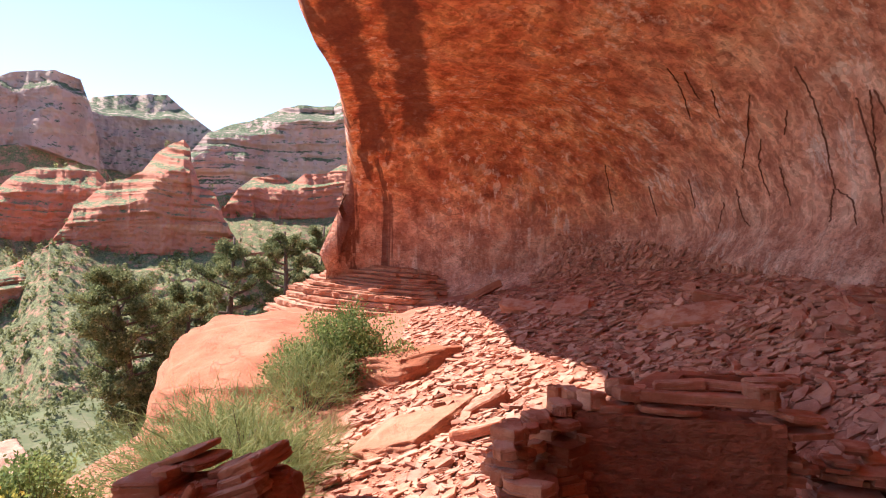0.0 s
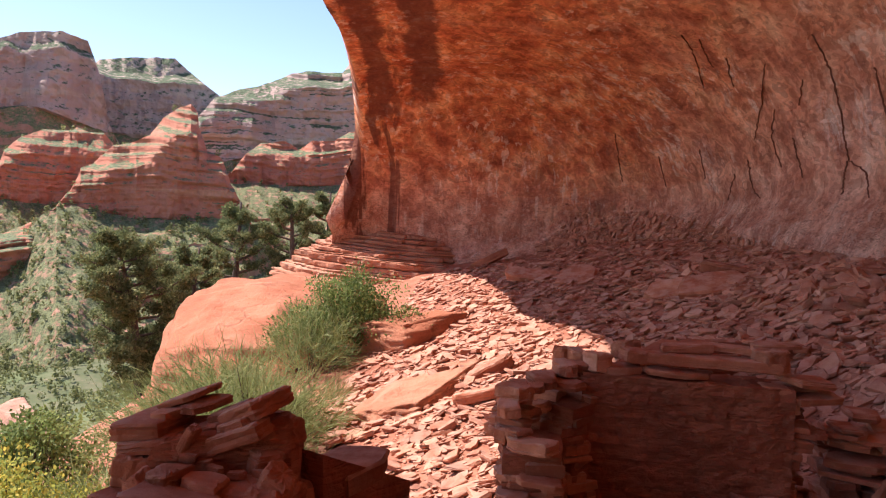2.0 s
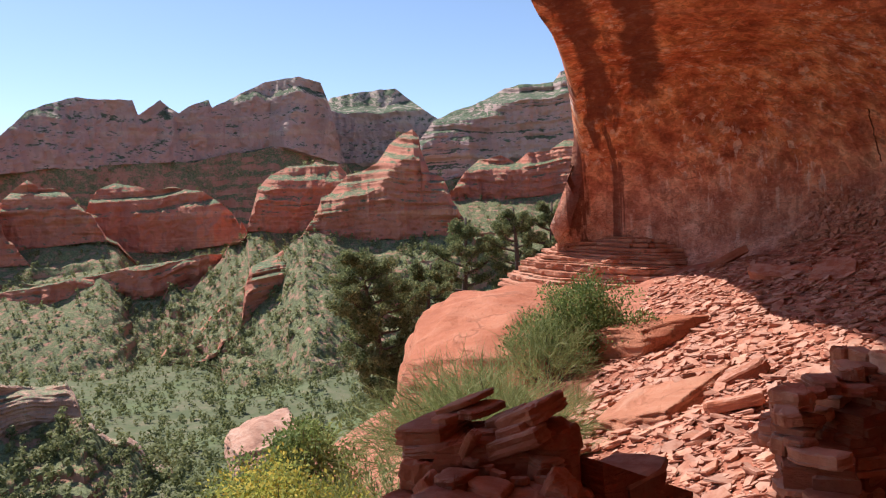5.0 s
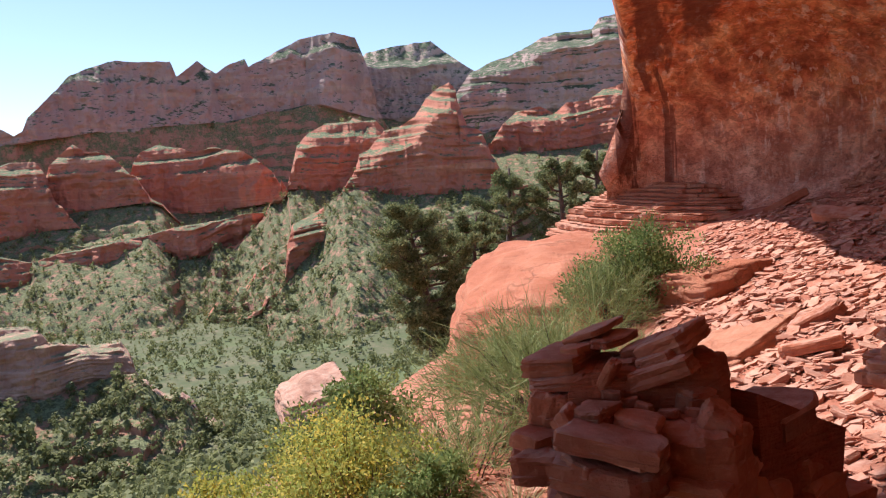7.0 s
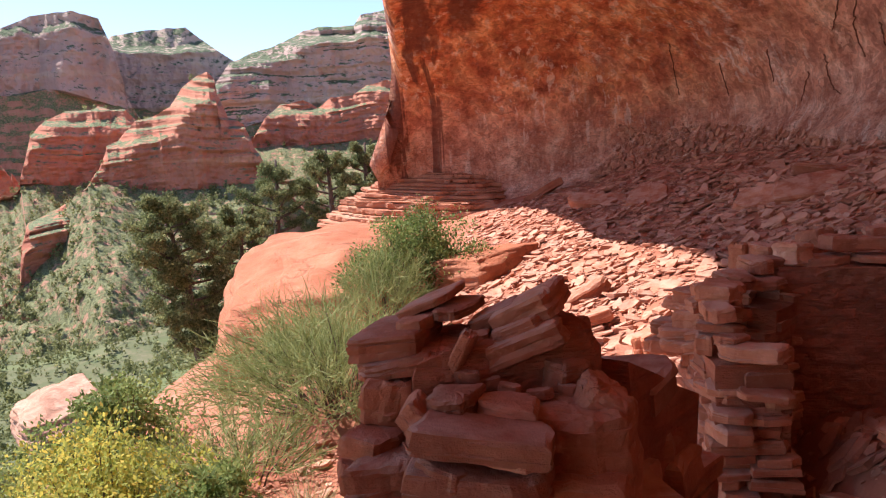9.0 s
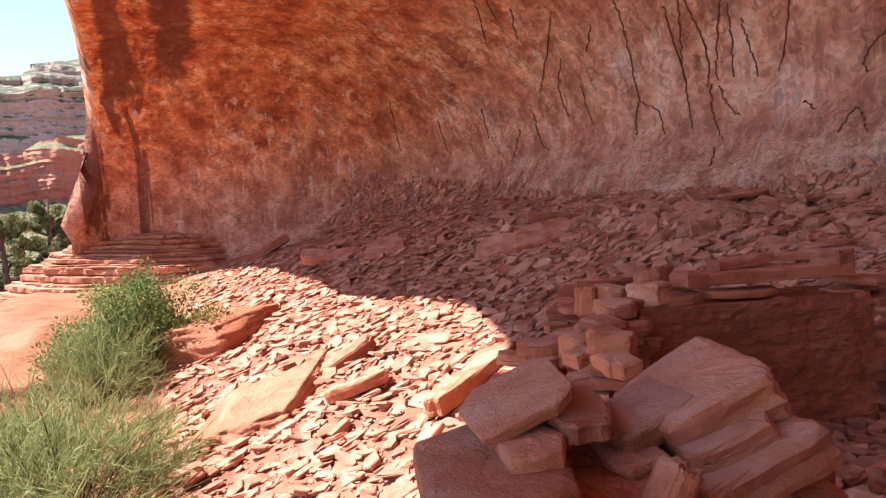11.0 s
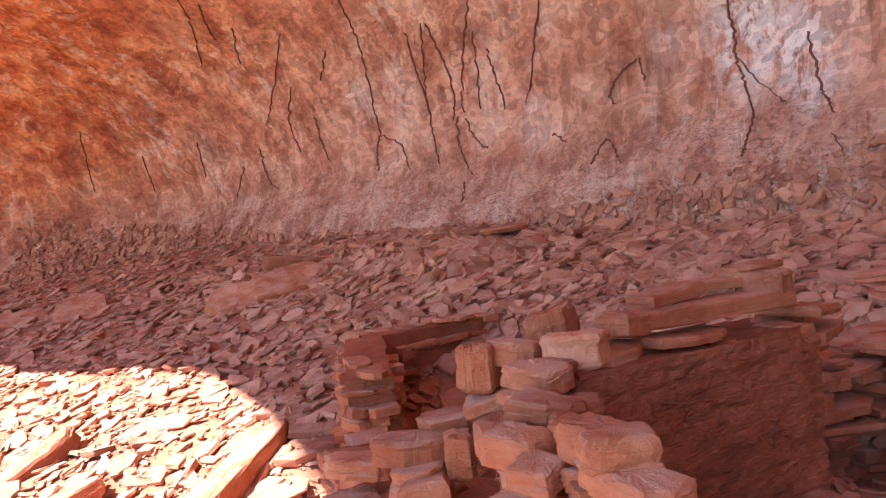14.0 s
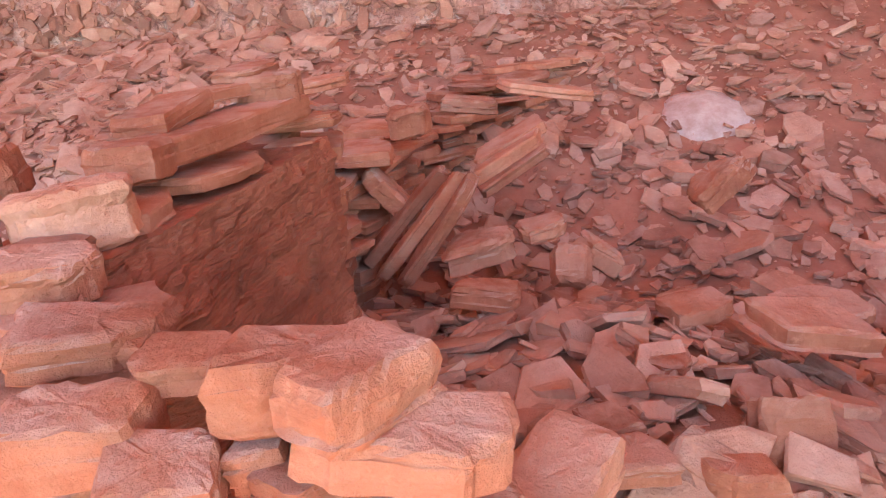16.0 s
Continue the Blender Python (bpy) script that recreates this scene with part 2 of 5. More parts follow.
def alcove_material():
    """Overhang: orange above, greyer pink low down, dark varnish near the outer edge, pale salts and cracks."""
    k = Mat("alcove_sandstone", 0.93)
    x, y, z = k.xyz()
    n0, n1, n2 = k.noise(0.35, 4, 0.6), k.noise(1.5, 6, 0.6), k.noise(12.0, 5, 0.7)
    flake = k.math("SNAP", k.noise(1.0, 3.2, 0.6, k.mapped((1, 1, 1.25))), 0.05)  # layers spalled off one behind another
    scale = k.math("SNAP", k.noise(3.4, 3, 0.6, k.mapped((1, 1, 1.5))), 0.08)
    c = k.ramp(n1, (0.34, (0.3, 0.072, 0.036)), (0.46, (0.55, 0.16, 0.075)), (0.56, (0.68, 0.26, 0.12)), (0.68, (0.82, 0.46, 0.27)))
    ochre = k.noise(1.3, 7, 0.7, k.mapped((1, 1, 1.5)))
    c = k.mix(k.math("MULTIPLY", k.range(ochre, 0.54, 0.59), 0.5), c, (0.62, 0.25, 0.1))
    dark = k.noise(1.7, 8, 0.75, k.mapped((1.2, 1.2, 1.0)))
    c = k.mix(k.math("MULTIPLY", k.range(dark, 0.56, 0.62), 0.75), c, (0.33, 0.075, 0.035))
    # paler, greyer rock low down and towards the inner end
    low = k.math("ADD", z, k.math("MULTIPLY", k.math("SUBTRACT", n0, 0.5), 3.0))
    inner = k.math("MULTIPLY", k.range(y, 25.0, 13.0), 3.2)
    fade = k.range(k.math("SUBTRACT", low, inner), 4.8, 0.6)
    # Pale tones raised to stand in for bounce light missing at the inner end.
    pale = k.ramp(n1, (0.36, (0.46, 0.195, 0.135)), (0.48, (0.64, 0.325, 0.235)), (0.64, (0.78, 0.49, 0.385)))
    c = k.mix(k.math("MULTIPLY", fade, 0.85), c, pale)
    # salts running down
    runs = k.noise(1.0, 6, 0.7, k.mapped((2.4, 2.4, 0.7)))
    spots = k.noise(0.5, 3, 0.5, None, 0.3)
    salt = k.math("MULTIPLY", k.range(runs, 0.53, 0.66), k.math("MULTIPLY", k.range(spots, 0.47, 0.58), k.range(z, 1.8, 3.2)))
    c = k.mix(k.math("MULTIPLY", salt, 0.7), c, (0.78, 0.64, 0.58))
    light = k.noise(0.95, 6, 0.66)
    c = k.mix(k.math("MULTIPLY", k.range(light, 0.54, 0.64), 0.3), c, (0.72, 0.43, 0.31))
    deep = k.noise(0.8, 6, 0.66, k.mapped((1.2, 1.2, 0.9)))
    c = k.mix(k.math("MULTIPLY", k.range(deep, 0.53, 0.63), 0.45), c, (0.36, 0.11, 0.06))
    stain = k.noise(2.4, 6, 0.7, k.mapped((1, 1, 0.7)))
    c = k.mix(k.math("MULTIPLY", k.range(stain, 0.58, 0.66), 0.6), c, (0.3, 0.12, 0.085))
    drip = k.noise(1.0, 4, 0.6, k.mapped((3.6, 3.6, 0.5)))
    c = k.mix(k.math("MULTIPLY", k.range(drip, 0.57, 0.62), 0.45), c, (0.3, 0.1, 0.06))
    c = k.mix(k.math("MULTIPLY", k.math("MULTIPLY", k.range(drip, 0.42, 0.37), k.range(spots, 0.42, 0.52)), 0.6), c, (0.76, 0.56, 0.46))
    for (px, py, pz), pr in SALT:
        n = k.node("ShaderNodeVectorMath")
        n.operation = "DISTANCE"
        k.link(k.mapped((1, 1, 0.6)), n.inputs[0])
        n.inputs[1].default_value = (px, py, pz * 0.6)
        hit = k.math("MULTIPLY", k.range(n.outputs["Value"], pr, pr * 0.35), k.range(k.noise(3.5, 8, 0.78, k.mapped((1.4, 1.4, 0.7)), 0.3), 0.43, 0.53))
        c = k.mix(k.math("MULTIPLY", hit, 0.9), c, (0.82, 0.72, 0.68))
    # broken, flaking band along the foot
    foot = k.range(k.math("SUBTRACT", z, k.math("MULTIPLY", n0, 1.6)), 2.1, 1.0)
    warped = k.node("ShaderNodeVectorMath")
    warped.operation = "MULTIPLY_ADD"
    wn3 = k.node("ShaderNodeTexNoise", Scale=3.0, Detail=5.0)
    k.link(k.co, wn3.inputs["Vector"])
    k.link(wn3.outputs["Color"], warped.inputs[0])
    warped.inputs[1].default_value = (0.5, 0.5, 0.5)
    k.link(k.co, warped.inputs[2])
    chunk = k.voronoi(4.5, "DISTANCE_TO_EDGE", k.mapped((1.0, 1.0, 2.0), warped.outputs[0]))
    c = k.mix(k.math("MULTIPLY", k.math("MULTIPLY", foot, k.range(k.noise(9.0, 6, 0.75, k.mapped((1, 1, 2.2))), 0.54, 0.6)), 0.6), c, (0.26, 0.11, 0.08))
    c = k.mix(k.math("MULTIPLY", k.math("MULTIPLY", foot, k.range(chunk, 0.03, 0.0)), k.math("MULTIPLY", k.range(k.noise(1.6, 5, 0.7), 0.44, 0.56), 0.75)), c, (0.2, 0.08, 0.055))
    c = k.mix(k.math("MULTIPLY", k.math("MULTIPLY", foot, k.range(k.noise(7.0, 6, 0.75), 0.52, 0.62)), 0.45), c, (0.72, 0.5, 0.4))
    tone = k.ramp(flake, (0.3, (0.7, 0.64, 0.6)), (0.35, (1.05, 1.0, 0.96)), (0.4, (0.82, 0.76, 0.72)), (0.45, (1.14, 1.14, 1.12)), (0.5, (0.9, 0.86, 0.84)), (0.55, (1.16, 1.12, 1.06)), (0.6, (0.74, 0.7, 0.68)), (0.65, (1.2, 1.25, 1.25)))
    c = k.mix(k.math("SUBTRACT", 0.8, k.math("MULTIPLY", foot, 0.4)), c, tone, "MULTIPLY")
    c = k.mix(0.45, c, k.ramp(scale, (0.3, (0.72, 0.66, 0.62)), (0.4, (1.08, 1.05, 1.02)), (0.48, (0.94, 0.92, 0.9)), (0.56, (1.1, 1.1, 1.1)), (0.66, (0.8, 0.78, 0.78))), "MULTIPLY")
    # desert varnish: two broad runs over the brow and finer streaks by the outer edge
    streak = k.noise(1.0, 5, 0.6, k.mapped((1.6, 0.5, 0.05)), 0.35)
    edge = k.range(x, -0.6, -2.4)
    var = k.math("MULTIPLY", k.range(streak, 0.52, 0.58), edge)
    wob = k.math("MULTIPLY", k.math("SUBTRACT", k.noise(0.9, 6, 0.65), 0.5), 1.1)
    for cx, wide, z0 in VARNISH:
        off = k.math("ABSOLUTE", k.math("SUBTRACT", k.math("ADD", x, wob), cx))
        var = k.math("MAXIMUM", var, k.math("MULTIPLY", k.range(off, wide, wide * 0.6), k.range(k.math("ADD", z, wob), z0, z0 + 0.5)))
    c = k.mix(k.math("MULTIPLY", var, 0.82), c, (0.13, 0.04, 0.03))
    h = k.math("ADD", k.math("MULTIPLY", n2, 0.08), k.math("ADD", k.noise(1.3, 5, 0.55, None, 0.5), k.math("MULTIPLY", k.noise(1.0, 6, 0.65, k.mapped((1.2, 1.2, 5.0))), 0.6)))
    h = k.math("ADD", h, k.math("MULTIPLY", k.math("MULTIPLY", k.range(chunk, 0.0, 0.15), foot), k.math("MULTIPLY", k.range(k.noise(1.6, 5, 0.7), 0.42, 0.62), 0.16)))
    h = k.math("ADD", h, k.math("MULTIPLY", k.math("MULTIPLY", k.noise(7.0, 7, 0.78, k.mapped((1, 1, 2.0))), foot), 0.35))
    h = k.math("ADD", h, k.math("ADD", k.math("MULTIPLY", flake, 2.2), k.math("MULTIPLY", scale, 0.7)))
    return k.done(c, h, 1.0, 0.13)


M_ALCOVE = alcove_material()


def dome_material(name, low, mid, high, band=3.0):
    k = Mat(name, 0.92)
    n1, n2 = k.noise(0.9, 7, 0.65, None, 0.4), k.noise(14.0, 5, 0.7)
    c = k.ramp(n1, (0.28, low), (0.5, mid), (0.75, high))
    bed = k.noise(1.0, 5, 0.6, k.mapped((0.35, 0.35, band)))
    c = k.mix(k.math("MULTIPLY", k.range(bed, 0.5, 0.66), 0.4), c, high)
    c = k.mix(k.math("MULTIPLY", k.range(k.noise(3.0, 8, 0.78), 0.55, 0.68), 0.55), c, tuple(v * 0.5 for v in low))
    seam = k.range(k.math("ABSOLUTE", k.math("SUBTRACT", k.noise(1.0, 4, 0.5, k.mapped((0.25, 0.25, 1.1)), 0.4), 0.5)), 0.012, 0.002)
    c = k.mix(k.math("MULTIPLY", seam, k.math("MULTIPLY", k.range(n1, 0.4, 0.55), 0.35)), c, tuple(v * 0.35 for v in low))
    h = k.math("ADD", k.math("MULTIPLY", n2, 0.4), k.math("ADD", n1, k.math("SUBTRACT", k.math("MULTIPLY", bed, 0.8), k.math("MULTIPLY", seam, 0.12))))
    return k.done(c, h, 1.0, 0.12)


M_DOME = dome_material("smooth_red_rock", (0.36, 0.115, 0.06), (0.47, 0.165, 0.088), (0.56, 0.25, 0.15))
M_LEDGE = dome_material("layered_ledge_rock", (0.4, 0.15, 0.085), (0.52, 0.22, 0.13), (0.64, 0.37, 0.25), 7.0)
M_OUTCROP = dome_material("pale_red_outcrop_rock", (0.3, 0.15, 0.1), (0.46, 0.24, 0.16), (0.58, 0.38, 0.28), 2.0)


def ground_material():
    k = Mat("red_soil_and_scrubland", 0.97)
    x, y, z = k.xyz()
    n1, n2 = k.noise(1.3, 7, 0.7), k.noise(24.0, 5, 0.75)
    near = k.ramp(n1, (0.3, (0.27, 0.1, 0.062)), (0.52, (0.42, 0.16, 0.098)), (0.75, (0.54, 0.25, 0.165)))
    near = k.mix(k.math("MULTIPLY", k.range(n2, 0.55, 0.75), 0.35), near, (0.52, 0.28, 0.19))
    f1, f2 = k.noise(0.02, 6, 0.6), k.noise(0.12, 6, 0.7)
    far = k.ramp(f2, (0.3, (0.08, 0.095, 0.045)), (0.46, (0.115, 0.125, 0.06)), (0.6, (0.16, 0.15, 0.085)), (0.74, (0.32, 0.21, 0.14)))
    far = k.mix(k.math("MULTIPLY", k.range(k.noise(0.45, 6, 0.75), 0.48, 0.6), 0.4), far, (0.095, 0.12, 0.06))
    far = k.mix(k.math("MULTIPLY", k.range(f1, 0.5, 0.62), 0.5), far, (0.13, 0.165, 0.065))
    c = k.mix(k.range(z, -4.0, -12.0), near, far)
    return k.done(c, k.math("ADD", n1, k.math("MULTIPLY", n2, 0.5)), 0.7, 0.03)


M_GROUND = ground_material()


def canyon_material(name, cliff_lo, cliff_hi, band_c, veg, z0, z1, scale, grow=0.42):
    """Banded cliffs with scrub on the flatter shelves."""
    k = Mat(name, 0.95)
    x, y, z = k.xyz()
    wob = k.noise(0.01 * scale, 5, 0.6)
    n1 = k.noise(0.03 * scale, 7, 0.7, k.mapped((1, 1, 0.35)))
    n2 = k.noise(0.16 * scale, 6, 0.7, k.mapped((1, 1, 0.25)))
    band = k.noise(1.0, 6, 0.65, k.mapped((0.002 * scale, 0.002 * scale, 0.075 * scale)))
    c = k.ramp(n1, (0.3, cliff_lo), (0.7, cliff_hi))
    c = k.mix(k.math("MULTIPLY", k.range(band, 0.5, 0.66), 0.4), c, band_c)
    c = k.mix(k.math("MULTIPLY", k.range(n2, 0.55, 0.75), 0.5), c, tuple(v * 0.5 for v in cliff_lo))
    hi = k.range(k.math("ADD", z, k.math("MULTIPLY", wob, 30.0 / scale)), z0, z1)
    c = k.mix(k.math("MULTIPLY", hi, 0.55), c, band_c)
    flat = k.math("ADD", k.up(), k.math("MULTIPLY", k.math("SUBTRACT", k.noise(0.12 * scale, 6, 0.75), 0.5), 0.9))
    c = k.mix(k.math("MULTIPLY", k.range(flat, grow, grow + 0.26), k.range(k.noise(0.07 * scale, 6, 0.75), 0.36, 0.5)), c, k.mix(k.range(k.noise(0.3 * scale, 4, 0.7), 0.42, 0.58), veg, tuple(v * 0.5 for v in veg)))
    h = k.math("ADD", n1, k.math("ADD", n2, band))
    return k.done(c, h, 0.9, 2.0 / scale)


M_MESA = canyon_material("buff_mesa_cliff", (0.4, 0.265, 0.235), (0.5, 0.35, 0.305), (0.56, 0.44, 0.34), (0.13, 0.16, 0.09), 150, 230, 1.0, 0.4)
M_BUTTE = canyon_material("red_butte_cliff", (0.42, 0.145, 0.095), (0.55, 0.22, 0.14), (0.68, 0.37, 0.245), (0.18, 0.21, 0.11), 60, 110, 2.0, 0.62)
M_SLOPE = canyon_material("wooded_canyon_slope", (0.34, 0.15, 0.1), (0.46, 0.24, 0.165), (0.46, 0.29, 0.2), (0.2, 0.21, 0.1), 200, 300, 3.0, 0.18)
M_RIDGE = canyon_material("low_ridge_rock", (0.4, 0.2, 0.14), (0.58, 0.34, 0.25), (0.72, 0.55, 0.44), (0.26, 0.27, 0.15), -30, -10, 5.0, 0.75)


def leaf_material(name, dark, mid, light, through=0.25):
    k = Mat(name, 0.7)
    c = k.ramp(k.island(), (0.0, dark), (0.5, mid), (1.0, light))
    c = k.mix(k.math("MULTIPLY", k.range(k.noise(1.2, 3), 0.4, 0.65), 0.5), c, dark)
    tr = k.node("ShaderNodeBsdfTranslucent")
    k.link(c, tr.inputs["Color"])
    mx = k.node("ShaderNodeMixShader", Fac=through)
    k.link(k.b.outputs[0], mx.inputs[1])
    k.link(tr.outputs[0], mx.inputs[2])
    k.link(mx.outputs[0], k.t.nodes["Material Output"].inputs["Surface"])
    return k.done(c)


M_JUNIPER = leaf_material("juniper_foliage", (0.1, 0.12, 0.05), (0.2, 0.225, 0.095), (0.34, 0.35, 0.16), 0.45)
M_BROOM = leaf_material("feathery_green_stems", (0.17, 0.2, 0.07), (0.28, 0.32, 0.12), (0.42, 0.43, 0.2), 0.35)
M_BUSH = leaf_material("green_bush_leaves", (0.11, 0.155, 0.05), (0.22, 0.28, 0.085), (0.36, 0.4, 0.14), 0.4)
M_YELLOW = leaf_material("yellowing_bush_leaves", (0.24, 0.29, 0.07), (0.46, 0.45, 0.1), (0.78, 0.58, 0.12), 0.45)
M_SCRUB = leaf_material("valley_scrub_foliage", (0.15, 0.165, 0.07), (0.25, 0.26, 0.11), (0.38, 0.37, 0.17), 0.45)
M_GRASS = leaf_material("dry_grass_blades", (0.3, 0.24, 0.11), (0.42, 0.34, 0.17), (0.5, 0.43, 0.25), 0.3)


def bark_material():
    k = Mat("grey_brown_bark", 0.95)
    n = k.noise(14.0, 6, 0.7, k.mapped((1, 1, 0.2)))
    return k.done(k.ramp(n, (0.3, (0.06, 0.04, 0.03)), (0.7, (0.2, 0.15, 0.12))), n, 0.8, 0.02)


def dark_material():
    k = Mat("crack_in_rock", 0.98)
    return k.done(k.ramp(k.noise(8.0, 5), (0.3, (0.15, 0.055, 0.035)), (0.7, (0.25, 0.1, 0.065))))


def ash_material():
    k = Mat("pale_ashy_dust", 0.97)
    n = k.noise(9.0, 6, 0.7)
    return k.done(k.ramp(n, (0.35, (0.46, 0.26, 0.2)), (0.62, (0.6, 0.41, 0.34))), n, 0.5, 0.01)


M_BARK, M_CRACK, M_ASH = bark_material(), dark_material(), ash_material()

# ---- ground, one sheet to the horizon ----
def axis(lo, hi, step, out_lo, out_hi, growth):
    a = list(np.arange(lo, hi + step / 2, step))
    s, v = step, a[0]
    while v > out_lo:
        s *= growth
        v -= s
        a.insert(0, v)
    s, v = step, a[-1]
    while v < out_hi:
        s *= growth
        v += s
        a.append(v)
    return np.array(a)


def build_ground():
    xs, ys = axis(-9, 9.4, 0.14, -3200, 900, 1.07), axis(-4, 28, 0.16, -900, 4200, 1.07)
    gx, gy = np.meshgrid(xs, ys, indexing="ij")
    z = ground_z(gx, gy)
    me = mesh_of("ground", np.stack([gx.ravel(), gy.ravel(), z.ravel()], 1), grid_faces(len(xs), len(ys)), M_GROUND, True)
    return tagged(new("ground", me), "red rocky soil falling away into a scrubby green valley", "ground", kind="structure")


ground = build_ground()

# ---- the alcove: a half dome lofted from the foot of its wall to the outer edge of its roof ----
# Points below y = -4 are unseen, added to cut skylight from behind.
FOOT = [(-4.2, 26.6), (-3.2, 27.0), (-1.2, 26.6), (1.2, 25.6), (3.4, 24.6), (5.4, 22.6), (6.6, 19.4), (7.1, 15.6), (7.5, 12.0), (7.5, 9.0), (7.3, 6.0), (7.2, 2.0), (7.4, -2.5), (6.6, -5.5), (4.6, -7.8), (2.0, -8.8), (-0.8, -8.9), (-3.2, -8.2)]
# Beyond view, EDGE is placed by the shadow it casts on the floor.
EDGE = [(-4.15, 26.3, 0.9), (-3.6, 26.0, 2.0), (-3.25, 26.0, 3.3), (-3.05, 25.0, 4.15), (-2.9, 22.6, 5.45), (-2.85, 19.5, 6.1), (-2.95, 17.0, 6.45), (-2.8, 14.2, 7.6), (-3.9, 12.8, 9.0), (-6.6, 11.1, 11.7),
        (-9.4, 9.2, 13.4), (-11.6, 6.4, 14.0), (-11.4, 2.4, 13.2), (-8.8, -2.0, 10.8), (-5.4, -4.6, 7.8), (-5.0, -6.8, 6.0), (-5.0, -7.6, 4.2), (-5.2, -8.0, 1.6)]


def alcove_points(u, v):
    """Point of the alcove's inner face; u along the wall, v from foot to outer edge (1-D arrays of one length)."""
    b, e = spline(FOOT, u), spline(EDGE, u)
    bz = ground_z(b[:, 0], b[:, 1]) - 0.25
    p0 = np.column_stack([b, bz])
    out = e - p0
    flat = out.copy()
    flat[:, 2] = 0
    height = out[:, 2]
    ln = np.maximum(1e-6, np.linalg.norm(flat, axis=1))[:, None]
    back = -flat / ln
    grow = np.minimum(1.0, ln / 6.0)
    p1 = p0 + back * 0.9 * grow + np.array([0, 0, 1]) * (height * 0.62)[:, None]
    p2 = p0 + flat * 0.38 + back * 0.0 + np.array([0, 0, 1]) * (height * 1.08)[:, None]
    t = v[:, None]
    return (1 - t) ** 3 * p0 + 3 * (1 - t) ** 2 * t * p1 + 3 * (1 - t) * t * t * p2 + t ** 3 * e


def build_alcove():
    nu, nv = 330, 110
    u, v = np.meshgrid(np.linspace(0, 1, nu), np.linspace(0, 1, nv) ** 1.15, indexing="ij")
    p = alcove_points(u.ravel(), v.ravel())
    q = p.reshape(nu, nv, 3)
    du, dv = np.gradient(q, axis=0), np.gradient(q, axis=1)
    n = np.cross(du, dv)
    n /= np.maximum(1e-9, np.linalg.norm(n, axis=2))[:, :, None]
    x, y, z = q[..., 0], q[..., 1], q[..., 2]
    relief = 0.5 * (fbm(x * 0.35, y * 0.35, z * 0.5, 21, 4) - 0.5) + 0.16 * (fbm(x * 1.3, y * 1.3, z * 2.6, 31, 4) - 0.5)
    ledge = (np.abs(((z * 1.15 + 1.2 * fbm(x * 0.3, y * 0.3, 0, 41, 2)) % 1.0) - 0.5) < 0.06) * 0.03
    hold = (smooth(0, 0.05, v) * smooth(0.0, 0.03, u) * smooth(1.0, 0.96, v))
    apron = 0.55 * (1 - smooth(0.0, 0.13, v)) * smooth(0.05, 0.2, u)
    q = q + n * ((relief + ledge) * (0.25 + 0.75 * hold) + apron * (0.7 + 0.6 * fbm(x * 1.5, y * 1.5, z * 3, 51, 3)))[..., None] * ALCOVE_SIDE
    outer = q[:, -1]  # the roof turns up and back over the edge, as thick rock
    up1 = outer + np.array([-0.25, 0.0, 0.55])
    up2 = outer + np.array([0.6, 0.2, 2.6])
    up3 = outer + np.array([7.0, 2.0, 9.0])
    q = np.concatenate([q, up1[:, None], up2[:, None], up3[:, None]], axis=1)
    nv += 3
    me = mesh_of("alcove", q.reshape(-1, 3), grid_faces(nu, nv), M_ALCOVE, True)
    return tagged(new("alcove_wall", me), "overhanging orange sandstone alcove wall and roof with dark streaks", "rock alcove", kind="structure")


ALCOVE_SIDE = 1.0
alcove = build_alcove()


# ---- rock masses by the mouth of the alcove ----
def boulder(name, centre, size, rz, mat, seed, rough=0.12, square=0.5, cuts=14, tilt=(0, 0), strata=0.0):
    """A rounded rock: a squashed, noisy, slightly squared ball."""
    bm = bmesh.new()
    bmesh.ops.create_cube(bm, size=2)
    bmesh.ops.subdivide_edges(bm, edges=bm.edges[:], cuts=cuts, use_grid_fill=True)
    co = np.array([v.co for v in bm.verts])
    ball = co / np.linalg.norm(co, axis=1)[:, None]
    p = ball * (1 - square) + co * square * 0.86
    d = (fbm(p[:, 0] * 1.4, p[:, 1] * 1.4, p[:, 2] * 1.4, seed, 4) - 0.5) * 2 * rough + (fbm(p[:, 0] * 5, p[:, 1] * 5, p[:, 2] * 8, seed + 7, 3) - 0.5) * rough * 0.5
    if strata:
        d = d + (np.floor((p[:, 2] + 0.15 * vnoise(p[:, 0] * 2, p[:, 1] * 2, 0, seed)) * 9) % 2) * strata
    p = p * (1 + d)[:, None] * np.array(size) / 2
    for v, c in zip(bm.verts, p):
        v.co = c
    me = bpy.data.meshes.new(name)
    bm.to_mesh(me)
    bm.free()
    me.materials.append(mat)
    me.polygons.foreach_set("use_smooth", np.full(len(me.polygons), True))
    ob = new(name, me)
    ob.matrix_world = pose(*centre, tilt[0], tilt[1], rz)
    return ob


dome = boulder("dome_rock", (-4.15, 19.9, -2.55), (6.3, 13.6, 5.1), 9, M_DOME, 3, 0.13, 0.3, 50, (2.0, 0), 0.01)
tagged(dome, "large smooth rounded red rock in full sun", "rock", kind="structure")
overhang_block = boulder("boulder", (-0.75, 15.9, -0.72), (1.9, 2.6, 1.0), -35, M_DOME, 5, 0.2, 0.6, 22, (0, -8))
tagged(overhang_block, "sunlit red boulder with a dark hollow under it", "boulder")

